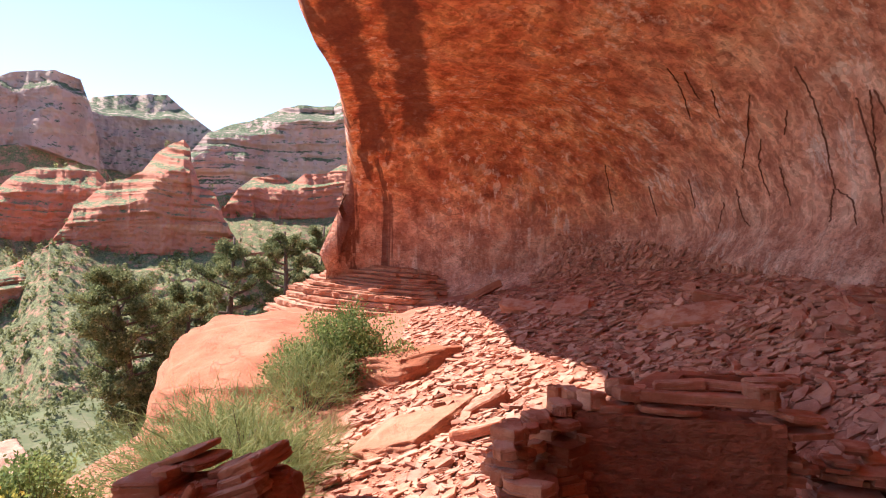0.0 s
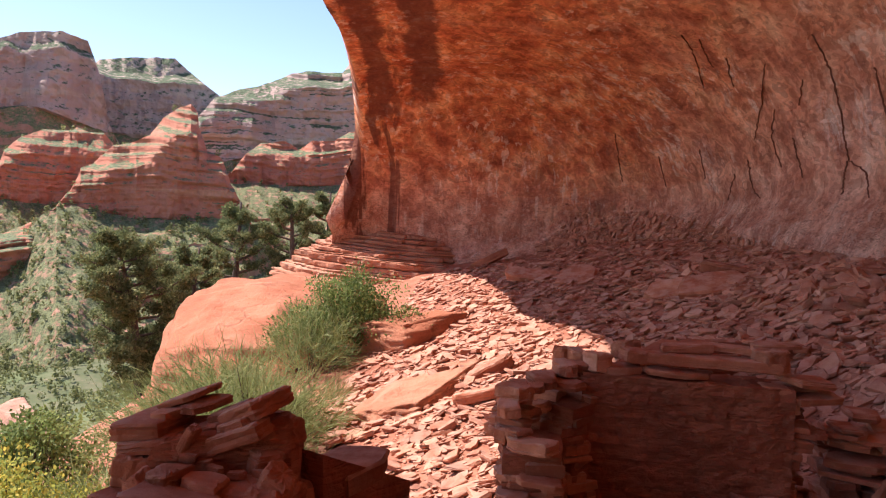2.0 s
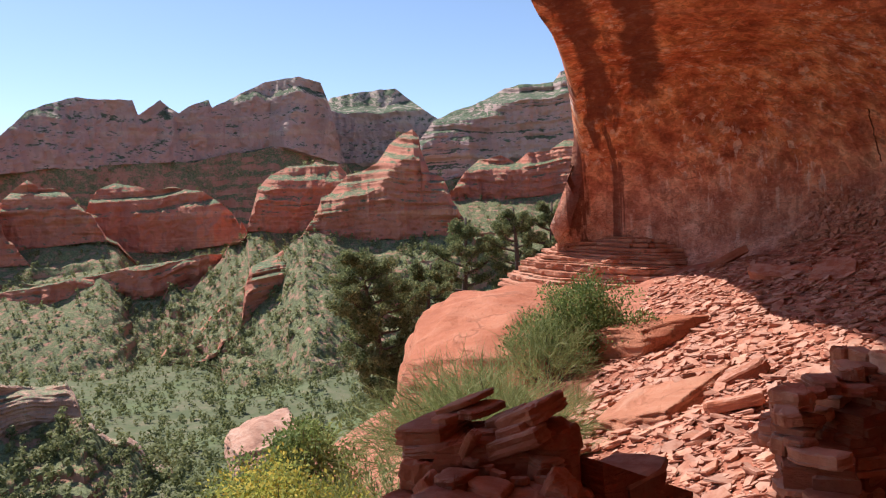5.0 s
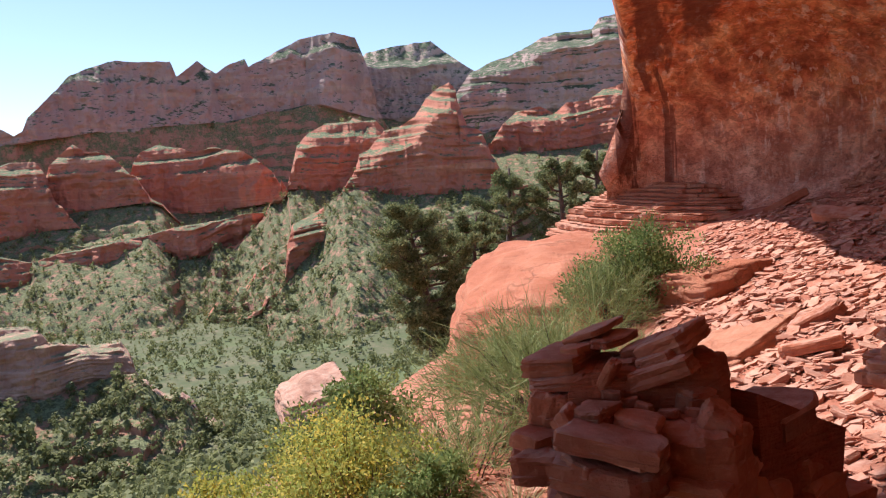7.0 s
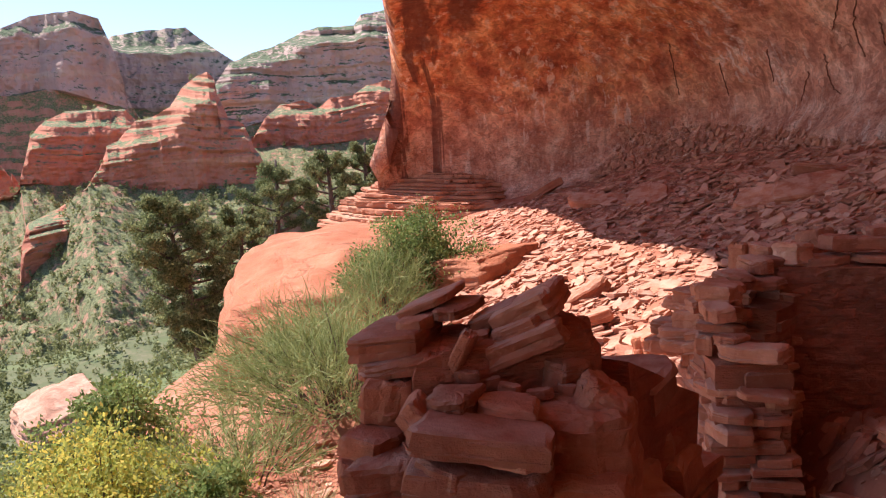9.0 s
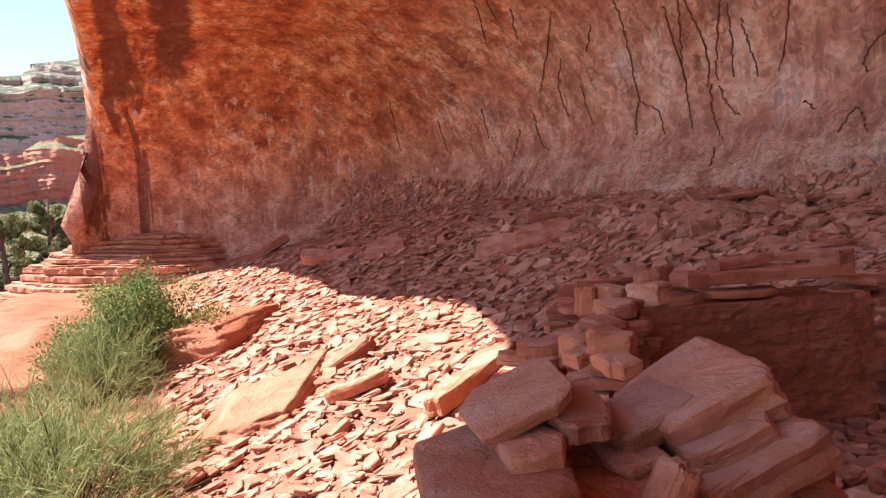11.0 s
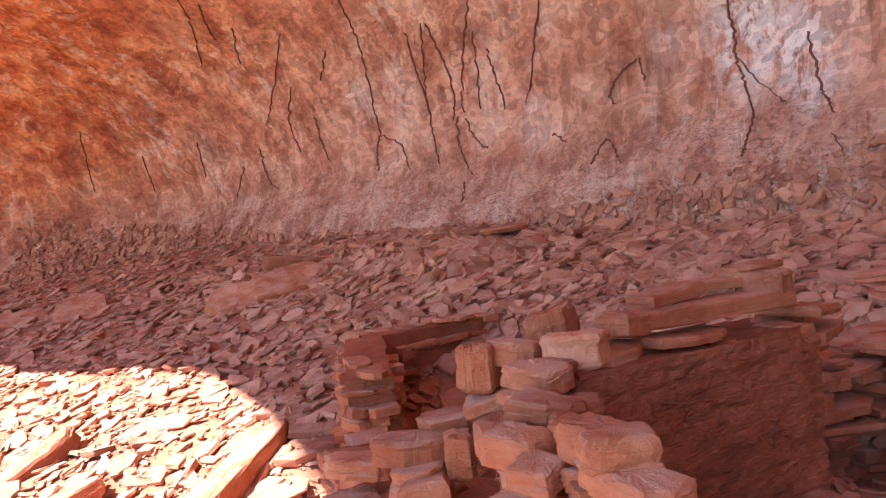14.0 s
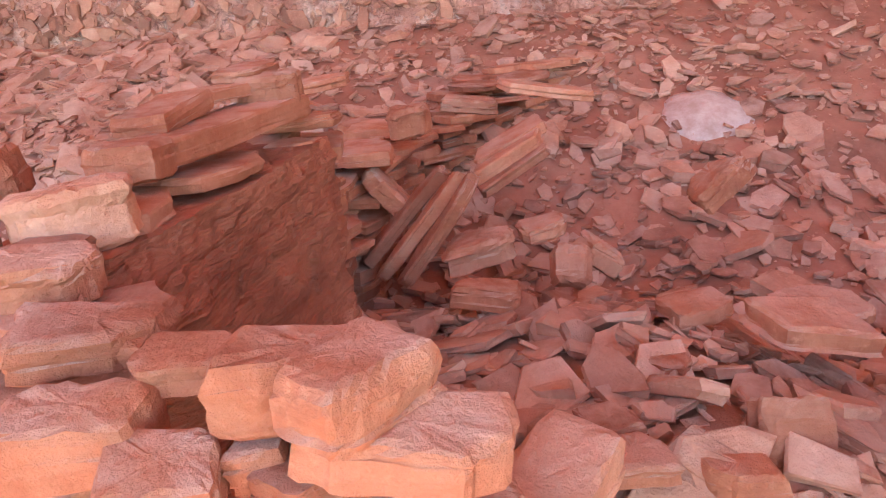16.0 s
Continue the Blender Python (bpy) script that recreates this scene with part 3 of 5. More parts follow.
sheet = boulder("rock_sheet", (-0.15, 11.9, -0.84), (1.4, 3.7, 0.52), -22, M_LEDGE, 15, 0.12, 0.75, 26, (4, -15))
tagged(sheet, "bare sloping sheet of pale red bedrock among rubble", "rock sheet")
outcrop = boulder("outcrop", (-37.5, 61.0, -19.0), (7.5, 13.0, 5.2), 40, M_OUTCROP, 21, 0.26, 0.35, 26, (0, -9), 0.05)
tagged(outcrop, "pale red rock outcrop among bushes on the slope", "rock outcrop")


def build_ledge():
    """The layered step under the alcove's outer edge: one piece of rock for each bed."""
    root = tagged(new("layered_ledge"), "sunlit thin-bedded red sandstone ledge at the foot of the overhang", "rock ledge", kind="structure")
    rng = np.random.RandomState(4)
    z = -0.7
    for i in range(20):
        h = rng.choice([0.06, 0.09, 0.14, 0.22])
        n = 140
        a = np.linspace(0, 2 * np.pi, n, endpoint=False)
        grow = 1.0 - 0.026 * i - 0.0028 * max(0, i - 8) ** 2 + rng.uniform(-0.03, 0.03)
        rx, ry = 3.9 * grow, 2.3 * grow
        r = 1 + 0.5 * (fbm(np.cos(a) * 2.2 + 5, np.sin(a) * 2.2, i * 0.12, 61) - 0.5) + 0.09 * (np.round(vnoise(np.cos(a) * 13, np.sin(a) * 13, i * 0.6, 63) * 4) / 4 - 0.5)
        ring = np.column_stack([rx * r * np.cos(a), ry * r * np.sin(a)])
        lv = [ring * 0.97, ring, ring * 1.0, ring * 0.94]
        zs = [z, z + h * 0.25, z + h * 0.85, z + h]
        verts, faces = [], []
        for k, (rr, zz) in enumerate(zip(lv, zs)):
            wob = 0.05 * (vnoise(np.cos(a) * 3, np.sin(a) * 3, i, 67) - 0.5)
            verts += [(c[0], c[1], zz + w) for c, w in zip(rr + 0.05 * np.column_stack([vnoise(a * 30, k, i, 68), vnoise(a * 30, k + 9, i, 69)]), wob)]
        for k in range(3):
            for j in range(n):
                faces.append((k * n + j, k * n + (j + 1) % n, (k + 1) * n + (j + 1) % n, (k + 1) * n + j))
        faces.append(tuple(range(3 * n, 4 * n)))
        ob = part("rock_bed", mesh_of("rock_bed", verts, faces, M_LEDGE), root)
        ob.matrix_world = pose(-2.2 + 0.03 * i, 27.1 + 0.04 * i, -0.12, 0, 3, -9)
        z += h * 0.94
    return root


build_ledge()

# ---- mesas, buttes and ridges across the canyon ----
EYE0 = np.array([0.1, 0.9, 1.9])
SCRUB_SPOTS = []  # where bushes grow on talus and tops


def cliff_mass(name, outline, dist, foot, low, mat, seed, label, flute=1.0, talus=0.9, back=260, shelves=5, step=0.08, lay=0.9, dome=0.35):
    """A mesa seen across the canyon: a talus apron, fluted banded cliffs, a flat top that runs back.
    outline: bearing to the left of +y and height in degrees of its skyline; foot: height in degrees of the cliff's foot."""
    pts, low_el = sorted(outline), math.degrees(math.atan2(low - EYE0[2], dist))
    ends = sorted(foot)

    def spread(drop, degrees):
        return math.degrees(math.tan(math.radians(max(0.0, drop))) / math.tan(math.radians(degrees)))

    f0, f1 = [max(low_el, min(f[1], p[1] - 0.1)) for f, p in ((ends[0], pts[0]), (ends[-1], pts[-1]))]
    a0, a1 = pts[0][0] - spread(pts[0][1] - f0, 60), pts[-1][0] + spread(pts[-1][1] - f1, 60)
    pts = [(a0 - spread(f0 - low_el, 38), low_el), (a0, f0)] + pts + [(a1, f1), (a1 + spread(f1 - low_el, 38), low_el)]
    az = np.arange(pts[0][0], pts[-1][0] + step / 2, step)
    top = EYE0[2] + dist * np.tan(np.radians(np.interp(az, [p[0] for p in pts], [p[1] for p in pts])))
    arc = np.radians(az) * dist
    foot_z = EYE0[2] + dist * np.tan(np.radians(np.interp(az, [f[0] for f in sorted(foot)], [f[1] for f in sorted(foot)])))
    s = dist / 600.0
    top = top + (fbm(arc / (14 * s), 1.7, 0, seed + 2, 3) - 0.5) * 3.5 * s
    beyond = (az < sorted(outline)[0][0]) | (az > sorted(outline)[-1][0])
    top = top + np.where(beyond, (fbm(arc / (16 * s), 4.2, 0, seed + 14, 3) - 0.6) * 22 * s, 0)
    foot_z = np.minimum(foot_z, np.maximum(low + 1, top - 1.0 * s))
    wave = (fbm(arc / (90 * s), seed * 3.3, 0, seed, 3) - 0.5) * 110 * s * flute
    rows = []
    for k in np.linspace(0, 1, 56):  # talus, broken by low ledges
        z = low + (foot_z - low) * k
        qt = z / (9 * s) + 1.5 * fbm(arc / (70 * s), 2.2, 0, seed + 23, 3)
        ledge = (np.floor(qt) + smooth(0.0, 0.3, qt - np.floor(qt)) - qt) * 9 * s / talus * 0.9 * smooth(0.4, 0.6, vnoise(arc / (40 * s), z / (20 * s), 1.1, seed + 24)) * math.sin(math.pi * k)
        r = dist - (foot_z - low) * (1 - k) / talus + wave * 0.8 + (fbm(arc / (34 * s), k * 3, seed, seed + 3) - 0.5) * 22 * s * (1 - 0.5 * k) + 6 * s * np.abs(2 * fbm(arc / (22 * s), k * 0.8, 4, seed + 19, 4) - 1) * (1 - 0.3 * k)
        rows.append((r + ledge, z + (fbm(arc / (14 * s), k * 6, 2, seed + 4, 3) - 0.5) * 6 * s))
    bed = 95.0 * s / shelves
    warp = 0.9 * (fbm(arc / (60 * s), seed, 0, seed + 5, 4) - 0.5)
    tall = np.maximum(top - foot_z, 0.5 * s)
    dome = dome * (0.6 + 0.8 * vnoise(arc / (45 * s), 7.7, 0, seed + 15))
    rim = 0.5 + 0.25 * vnoise(arc / (70 * s), 9.1, 0, seed + 17)
    for k in np.linspace(0, 1, 84)[1:]:  # cliff: a sheer foot that rounds back towards the rim, cut by uneven beds
        z = foot_z + tall * k
        q = (z - low) / bed + warp
        hard = vnoise(q * 2.0, 0.3, arc / (160 * s), seed + 7) + 0.55 * vnoise(q * 5.3, 1.3, arc / (80 * s), seed + 9) + 0.3 * vnoise(q * 12.0, 2.3, arc / (50 * s), seed + 10)
        qs = q * 1.5 + 0.9 * vnoise(q * 1.7, 3.3, arc / (120 * s), seed + 21)
        tread = (np.floor(qs) + smooth(0.6, 1.0, qs - np.floor(qs)) - qs) / 1.5 * 0.75  # sheer risers and flat treads
        kq = np.clip(k + tread * bed / tall, 0, 1)
        r = dist + wave + tall * (0.05 * kq + 1.5 * dome * (np.maximum(0, kq - rim) / (1 - rim)) ** 1.4) + lay * (0.3 + 0.7 * k) * bed * 0.55 * (hard - 0.9) * (0.4 + 1.1 * vnoise(arc / (30 * s), q * 0.4, 3, seed + 13))
        col = np.abs(2 * fbm(arc / (42 * s), z / (160 * s), 5, seed + 6, 4) - 1)  # buttresses and clefts
        r = r - 34 * s * flute * (col - 0.25) + 5 * s * np.abs(2 * fbm(arc / (11 * s), z / (40 * s), 6, seed + 16, 3) - 1)
        r = r + 7 * s * (fbm(arc / (12 * s), z / (10 * s), 9, seed + 8, 4) - 0.5) + 3 * s * (fbm(arc / (4 * s), z / (3 * s), 2, seed + 18, 3) - 0.5)
        rows.append((r, EYE0[2] + (z - EYE0[2]) * (1 + k * (r / dist - 1))))
    r1, z1 = rows[-1]
    for k in (0.06, 0.2, 0.5, 1.0):
        rows.append((r1 + back * s * k, z1 - 6 * s * k * k + (fbm(arc / (20 * s), k * 7, 1, seed + 12, 2) - 0.5) * 5 * s * (1 - k)))
    rows.append((r1 + back * s * 1.15, np.full_like(r1, low)))
    a = np.radians(az)
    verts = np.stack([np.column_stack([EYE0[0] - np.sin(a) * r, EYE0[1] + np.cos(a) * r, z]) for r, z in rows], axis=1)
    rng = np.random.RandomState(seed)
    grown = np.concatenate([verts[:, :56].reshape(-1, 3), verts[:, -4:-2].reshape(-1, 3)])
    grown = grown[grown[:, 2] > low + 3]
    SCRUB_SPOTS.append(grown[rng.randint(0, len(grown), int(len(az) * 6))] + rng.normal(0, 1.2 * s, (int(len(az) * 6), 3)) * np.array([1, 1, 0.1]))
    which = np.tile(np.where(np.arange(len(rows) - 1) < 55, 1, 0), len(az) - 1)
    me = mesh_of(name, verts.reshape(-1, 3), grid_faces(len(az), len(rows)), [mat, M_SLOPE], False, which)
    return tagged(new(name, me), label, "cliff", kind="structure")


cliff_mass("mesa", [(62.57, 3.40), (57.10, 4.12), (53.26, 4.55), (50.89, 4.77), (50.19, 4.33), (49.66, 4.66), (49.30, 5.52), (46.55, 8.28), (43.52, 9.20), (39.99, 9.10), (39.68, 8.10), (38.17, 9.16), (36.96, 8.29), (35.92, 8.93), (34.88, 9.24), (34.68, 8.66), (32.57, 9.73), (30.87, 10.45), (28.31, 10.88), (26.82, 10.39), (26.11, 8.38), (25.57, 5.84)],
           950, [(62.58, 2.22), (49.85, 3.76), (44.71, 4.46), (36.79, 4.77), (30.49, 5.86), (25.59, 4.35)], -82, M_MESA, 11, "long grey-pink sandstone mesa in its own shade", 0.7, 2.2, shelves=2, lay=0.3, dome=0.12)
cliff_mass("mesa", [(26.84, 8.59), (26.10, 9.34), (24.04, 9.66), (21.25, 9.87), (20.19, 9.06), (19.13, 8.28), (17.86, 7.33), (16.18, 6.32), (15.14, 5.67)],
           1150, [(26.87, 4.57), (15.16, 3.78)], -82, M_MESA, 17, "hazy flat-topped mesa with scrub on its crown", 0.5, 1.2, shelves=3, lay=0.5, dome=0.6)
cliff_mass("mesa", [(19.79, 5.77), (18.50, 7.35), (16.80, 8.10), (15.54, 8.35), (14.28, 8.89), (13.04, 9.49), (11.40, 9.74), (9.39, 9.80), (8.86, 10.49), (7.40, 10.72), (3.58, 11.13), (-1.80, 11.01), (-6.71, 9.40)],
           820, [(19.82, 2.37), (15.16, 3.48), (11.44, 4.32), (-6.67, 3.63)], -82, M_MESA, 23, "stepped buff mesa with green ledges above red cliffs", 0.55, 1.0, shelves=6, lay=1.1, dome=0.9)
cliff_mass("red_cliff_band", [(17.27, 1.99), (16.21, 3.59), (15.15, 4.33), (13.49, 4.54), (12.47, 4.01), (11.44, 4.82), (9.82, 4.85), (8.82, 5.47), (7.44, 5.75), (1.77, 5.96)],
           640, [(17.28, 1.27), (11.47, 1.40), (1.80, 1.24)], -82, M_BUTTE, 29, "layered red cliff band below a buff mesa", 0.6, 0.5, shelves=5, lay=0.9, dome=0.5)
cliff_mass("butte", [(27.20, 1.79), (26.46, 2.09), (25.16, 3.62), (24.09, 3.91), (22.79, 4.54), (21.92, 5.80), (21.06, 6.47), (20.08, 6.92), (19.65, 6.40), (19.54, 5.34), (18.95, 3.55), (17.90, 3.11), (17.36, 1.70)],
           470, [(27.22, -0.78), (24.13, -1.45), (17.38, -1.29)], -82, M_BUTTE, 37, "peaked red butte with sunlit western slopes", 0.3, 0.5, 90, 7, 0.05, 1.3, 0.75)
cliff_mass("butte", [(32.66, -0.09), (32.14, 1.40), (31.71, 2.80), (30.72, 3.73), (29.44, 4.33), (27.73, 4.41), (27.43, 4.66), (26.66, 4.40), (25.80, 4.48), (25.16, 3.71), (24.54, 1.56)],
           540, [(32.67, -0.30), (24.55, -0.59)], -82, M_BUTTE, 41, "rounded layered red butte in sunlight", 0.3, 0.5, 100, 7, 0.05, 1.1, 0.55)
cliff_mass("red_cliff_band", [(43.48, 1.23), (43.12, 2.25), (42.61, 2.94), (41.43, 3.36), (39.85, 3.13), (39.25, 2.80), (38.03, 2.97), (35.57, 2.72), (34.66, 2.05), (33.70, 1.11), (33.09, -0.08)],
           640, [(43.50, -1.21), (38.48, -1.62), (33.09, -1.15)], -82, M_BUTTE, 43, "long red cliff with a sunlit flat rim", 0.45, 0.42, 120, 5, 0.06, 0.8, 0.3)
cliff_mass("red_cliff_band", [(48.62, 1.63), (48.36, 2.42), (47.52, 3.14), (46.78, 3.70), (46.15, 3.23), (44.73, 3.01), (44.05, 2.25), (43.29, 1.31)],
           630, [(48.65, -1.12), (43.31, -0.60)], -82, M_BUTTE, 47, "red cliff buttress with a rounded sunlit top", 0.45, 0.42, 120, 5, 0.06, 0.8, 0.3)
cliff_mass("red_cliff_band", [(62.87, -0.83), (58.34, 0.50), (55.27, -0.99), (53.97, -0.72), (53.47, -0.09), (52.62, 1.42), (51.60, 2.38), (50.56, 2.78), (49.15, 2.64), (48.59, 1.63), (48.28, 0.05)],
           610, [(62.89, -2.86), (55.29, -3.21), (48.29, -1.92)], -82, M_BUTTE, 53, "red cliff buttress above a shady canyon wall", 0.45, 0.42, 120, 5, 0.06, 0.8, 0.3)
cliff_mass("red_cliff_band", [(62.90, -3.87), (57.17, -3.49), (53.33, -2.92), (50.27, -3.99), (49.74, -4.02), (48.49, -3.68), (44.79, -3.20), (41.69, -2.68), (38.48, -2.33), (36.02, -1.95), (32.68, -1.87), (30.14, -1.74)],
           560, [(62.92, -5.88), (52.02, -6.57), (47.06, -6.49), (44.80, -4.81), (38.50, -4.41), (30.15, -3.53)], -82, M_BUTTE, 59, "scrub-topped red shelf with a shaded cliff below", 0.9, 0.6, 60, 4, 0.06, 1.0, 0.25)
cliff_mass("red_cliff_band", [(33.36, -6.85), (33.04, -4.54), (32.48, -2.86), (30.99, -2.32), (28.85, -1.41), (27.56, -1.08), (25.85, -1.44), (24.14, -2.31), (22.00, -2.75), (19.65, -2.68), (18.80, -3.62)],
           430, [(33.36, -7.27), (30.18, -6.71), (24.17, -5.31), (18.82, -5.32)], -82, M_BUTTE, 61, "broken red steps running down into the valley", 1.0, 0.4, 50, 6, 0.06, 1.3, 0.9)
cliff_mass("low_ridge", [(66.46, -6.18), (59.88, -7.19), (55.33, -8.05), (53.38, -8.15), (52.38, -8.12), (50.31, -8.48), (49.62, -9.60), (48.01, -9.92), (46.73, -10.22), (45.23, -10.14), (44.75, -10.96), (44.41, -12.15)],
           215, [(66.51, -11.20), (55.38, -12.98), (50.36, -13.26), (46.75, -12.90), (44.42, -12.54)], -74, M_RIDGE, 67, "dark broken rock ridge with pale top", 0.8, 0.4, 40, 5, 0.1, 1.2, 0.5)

# ---- stones ----
def slab_arrays(rng, lx, ly, lz, n=None):
    """An irregular flat stone as vertices and faces, centred, bedding level."""
    n = n or rng.randint(5, 8)
    a = (np.arange(n) + rng.uniform(-0.28, 0.28, n)) * 2 * np.pi / n + rng.uniform(0, 6)
    r = rng.uniform(0.75, 1.08, n)
    ring = np.column_stack([np.cos(a) * r * lx / 2, np.sin(a) * r * ly / 2])
    tilt = rng.uniform(-0.12, 0.12, 2)
    rows = []
    for sc, z in ((rng.uniform(0.78, 0.95), -0.5), (1.0, rng.uniform(-0.25, 0.1)), (0.985, 0.36), (0.93, 0.5)):
        jit = rng.uniform(-0.03, 0.03, (n, 2)) * lx
        rr = ring * sc + jit
        rows.append(np.column_stack([rr, z * lz + rr[:, 0] * tilt[0] * lz / lx + rr[:, 1] * tilt[1] * lz / ly + rng.uniform(-0.06, 0.06, n) * lz]))
    v = np.vstack(rows)
    f = [tuple(range(n))[::-1], tuple(range(3 * n, 4 * n))]
    for k in range(3):
        f += [(k * n + j, k * n + (j + 1) % n, (k + 1) * n + (j + 1) % n, (k + 1) * n + j) for j in range(n)]
    return v, f


def block_mesh(name, size, seed, mat, rough=0.1, cuts=4, taper=0.12):
    """A broken sandstone slab: angular plan, sides split along the bedding, chipped rims, flat uneven top."""
    rng = np.random.RandomState(seed)
    size = np.array(size, float)
    fine = cuts > 5
    corners = []
    for sx, sy in ((-1, -1), (1, -1), (1, 1), (-1, 1)):
        c = np.array([sx, sy]) * (0.5 - rng.uniform(-0.3, 1.0, 2) * taper)
        if rng.uniform() < 0.55:  # a corner knocked off
            cut = rng.uniform(0.12, 0.34, 2)
            first, second = c - np.array([sx * cut[0], 0]), c - np.array([0, sy * cut[1]])
            corners += [first, second] if sx * sy < 0 else [second, first]
        else:
            corners.append(c)
    m = 5 if fine else 2
    ring = []
    for c, d in zip(corners, corners[1:] + corners[:1]):
        for f in np.arange(m) / m:
            ring.append(c + (d - c) * f + (rng.normal(0, 0.16 * rough, 2) if f else 0))
    ring = np.array(ring)
    if fine:
        ring = 0.7 * ring + 0.15 * (np.roll(ring, 1, 0) + np.roll(ring, -1, 0))
    ring = ring - (ring.max(0) + ring.min(0)) / 2
    n = len(ring)
    plan = ring / np.ptp(ring, axis=0) * size[:2] * rng.uniform(0.94, 1.02, 2)
    inward = -plan / np.maximum(1e-6, np.linalg.norm(plan, axis=1))[:, None]
    thin, flat = size.min(), min(size[0], size[1])
    levels = [-0.5, -0.4]
    for z in sorted(rng.uniform(-0.3, 0.3, rng.randint(1, 4) if fine else 1)):
        levels += [z - 0.03, z + 0.03]
    levels += [0.33, 0.45, 0.5]
    edge = min(0.3 * thin, 0.12 * flat)
    lean = rng.uniform(-0.1, 0.1, 2)
    rows, step = [], 0.0
    for k, z in enumerate(levels):
        if k % 2 == 0:
            step = rng.uniform(0, 0.06) * flat * (0.5 + rough * 4)
        chip = rng.uniform(0, 0.8, n)
        chip = (chip + np.roll(chip, 1) + np.roll(chip, -1)) / 3
        inset = step + chip * edge + (edge if k in (0, len(levels) - 1) else 0.35 * edge if k == len(levels) - 2 else 0)
        q = plan + inward * inset[:, None]
        zz = (z + rng.normal(0, 0.018, n)) * size[2] + (q / size[:2]) @ lean * size[2] * (z + 0.5)
        rows.append(np.column_stack([q, zz]))
    up = rows[-1]
    for f in (0.66, 0.3):
        q = up * np.array([f, f, 1])
        q[:, 2] = up[:, 2].mean() * (1 - f) + up[:, 2] * f + rng.normal(0, 0.006, n) * size[2]
        rows.append(q)
    v = np.vstack(rows + [up.mean(0)[None], rows[0].mean(0)[None]])
    f, top, base = [], (len(rows) - 1) * n, len(v) - 2
    for k in range(len(rows) - 1):
        f += [(k * n + a, k * n + (a + 1) % n, (k + 1) * n + (a + 1) % n, (k + 1) * n + a) for a in range(n)]
    f += [(top + a, top + (a + 1) % n, base) for a in range(n)] + [((a + 1) % n, a, base + 1) for a in range(n)]
    return mesh_of(name, v, f, mat)


def stone(name, centre, size, turn, seed, parent=None, mat=None, rough=0.085, cuts=8, label=""):
    ob = new(name, block_mesh(name, [v * 1.1 for v in size], seed, mat or M_STONE, rough, cuts))
    if parent is not None:
        ob.parent = parent
    ob.matrix_world = pose(*centre, *turn)
    if label:
        ob["label"] = label
    return ob


def coursed_wall(root, a, b, thick, base, top_a, top_b, seed, course=(0.05, 0.1), length=(0.14, 0.42), proud=0.03, core=True, ragged=0.12, mud_out=0.02, lumpy=False):
    """A dry-laid wall of slabs from plan point a to b, both faces, with a mud core."""
    rng = np.random.RandomState(seed)
    a, b = np.array(a, float), np.array(b, float)
    ln = np.linalg.norm(b - a)
    d = (b - a) / ln
    nrm = np.array([-d[1], d[0]])
    turn = math.degrees(math.atan2(d[1], d[0]))
    if core:
        verts, faces = [], []
        nx, nz = (90, 56) if lumpy else (26, 16)
        for side in (1, -1):
            for i in range(nx):
                for j in range(nz):
                    f, g = i / (nx - 1), j / (nz - 1)
                    top = top_a + (top_b - top_a) * f - 0.05
                    z = base - 0.1 + (top - base + 0.1) * g
                    wob = 0.025 * noise.noise((f * ln * 4, z * 5, side * 3.7 + seed))
                    if lumpy:
                        wob += 0.022 * noise.noise((f * ln * 9, z * 17, side + seed)) + 0.014 * noise.noise((f * ln * 22, z * 40, side + seed)) - 0.02 * max(0, noise.noise((f * ln * 3, z * 26, seed)) - 0.25)
                    c = a + d * (0.02 + (ln - 0.04) * f) + nrm * side * (thick / 2 - mud_out + wob)
                    verts.append((c[0], c[1], z))
        m = nx * nz
        for i in range(nx - 1):
            for j in range(nz - 1):
                k = i * nz + j
                faces += [(k, k + nz, k + nz + 1, k + 1), (m + k, m + k + 1, m + k + nz + 1, m + k + nz)]
            faces.append((i * nz + nz - 1, (i + 1) * nz + nz - 1, m + (i + 1) * nz + nz - 1, m + i * nz + nz - 1))
        for i in (0, nx - 1):
            for j in range(nz - 1):
                faces.append((i * nz + j, m + i * nz + j, m + i * nz + j + 1, i * nz + j + 1))
        part("mud_core", mesh_of("mud_core", verts, faces, M_MUD), root, "cracked red mud packing between the stones")
    z = base
    while z < max(top_a, top_b):
        h = rng.uniform(*course)
        for side in (1, -1):
            x = rng.uniform(-0.12, 0.0)
            while x < ln:
                sl = rng.uniform(*length)
                f = (x + sl / 2) / ln
                bare = not lumpy or f > 0.86 or z > min(top_a, top_b) - 0.12
                if not bare and rng.uniform() < 0.3:
                    x += sl
                    continue
                if z + h < top_a + (top_b - top_a) * f + rng.uniform(-ragged, ragged * 0.3) and -0.05 < f < 1.05:
                    dep = rng.uniform(0.5, 0.75) * thick
                    c = a + d * (x + sl / 2) + nrm * side * (thick / 2 - dep / 2 + (rng.uniform(-0.5, 1) if bare else rng.uniform(0.6, 2.0)) * proud)
                    me = block_mesh("stone", (sl * 1.02, dep, h * 1.0), rng.randint(1e6), M_STONE if bare else M_MUD, 0.08, 2, 0.1)
                    ob = part("stone", me, root)
                    ob.matrix_world = pose(c[0], c[1], z + h / 2, rng.uniform(-5, 5), rng.uniform(-5, 5), turn + rng.uniform(-10, 10))
                x += sl + rng.uniform(0.0, 0.015)
        z += h * 0.97


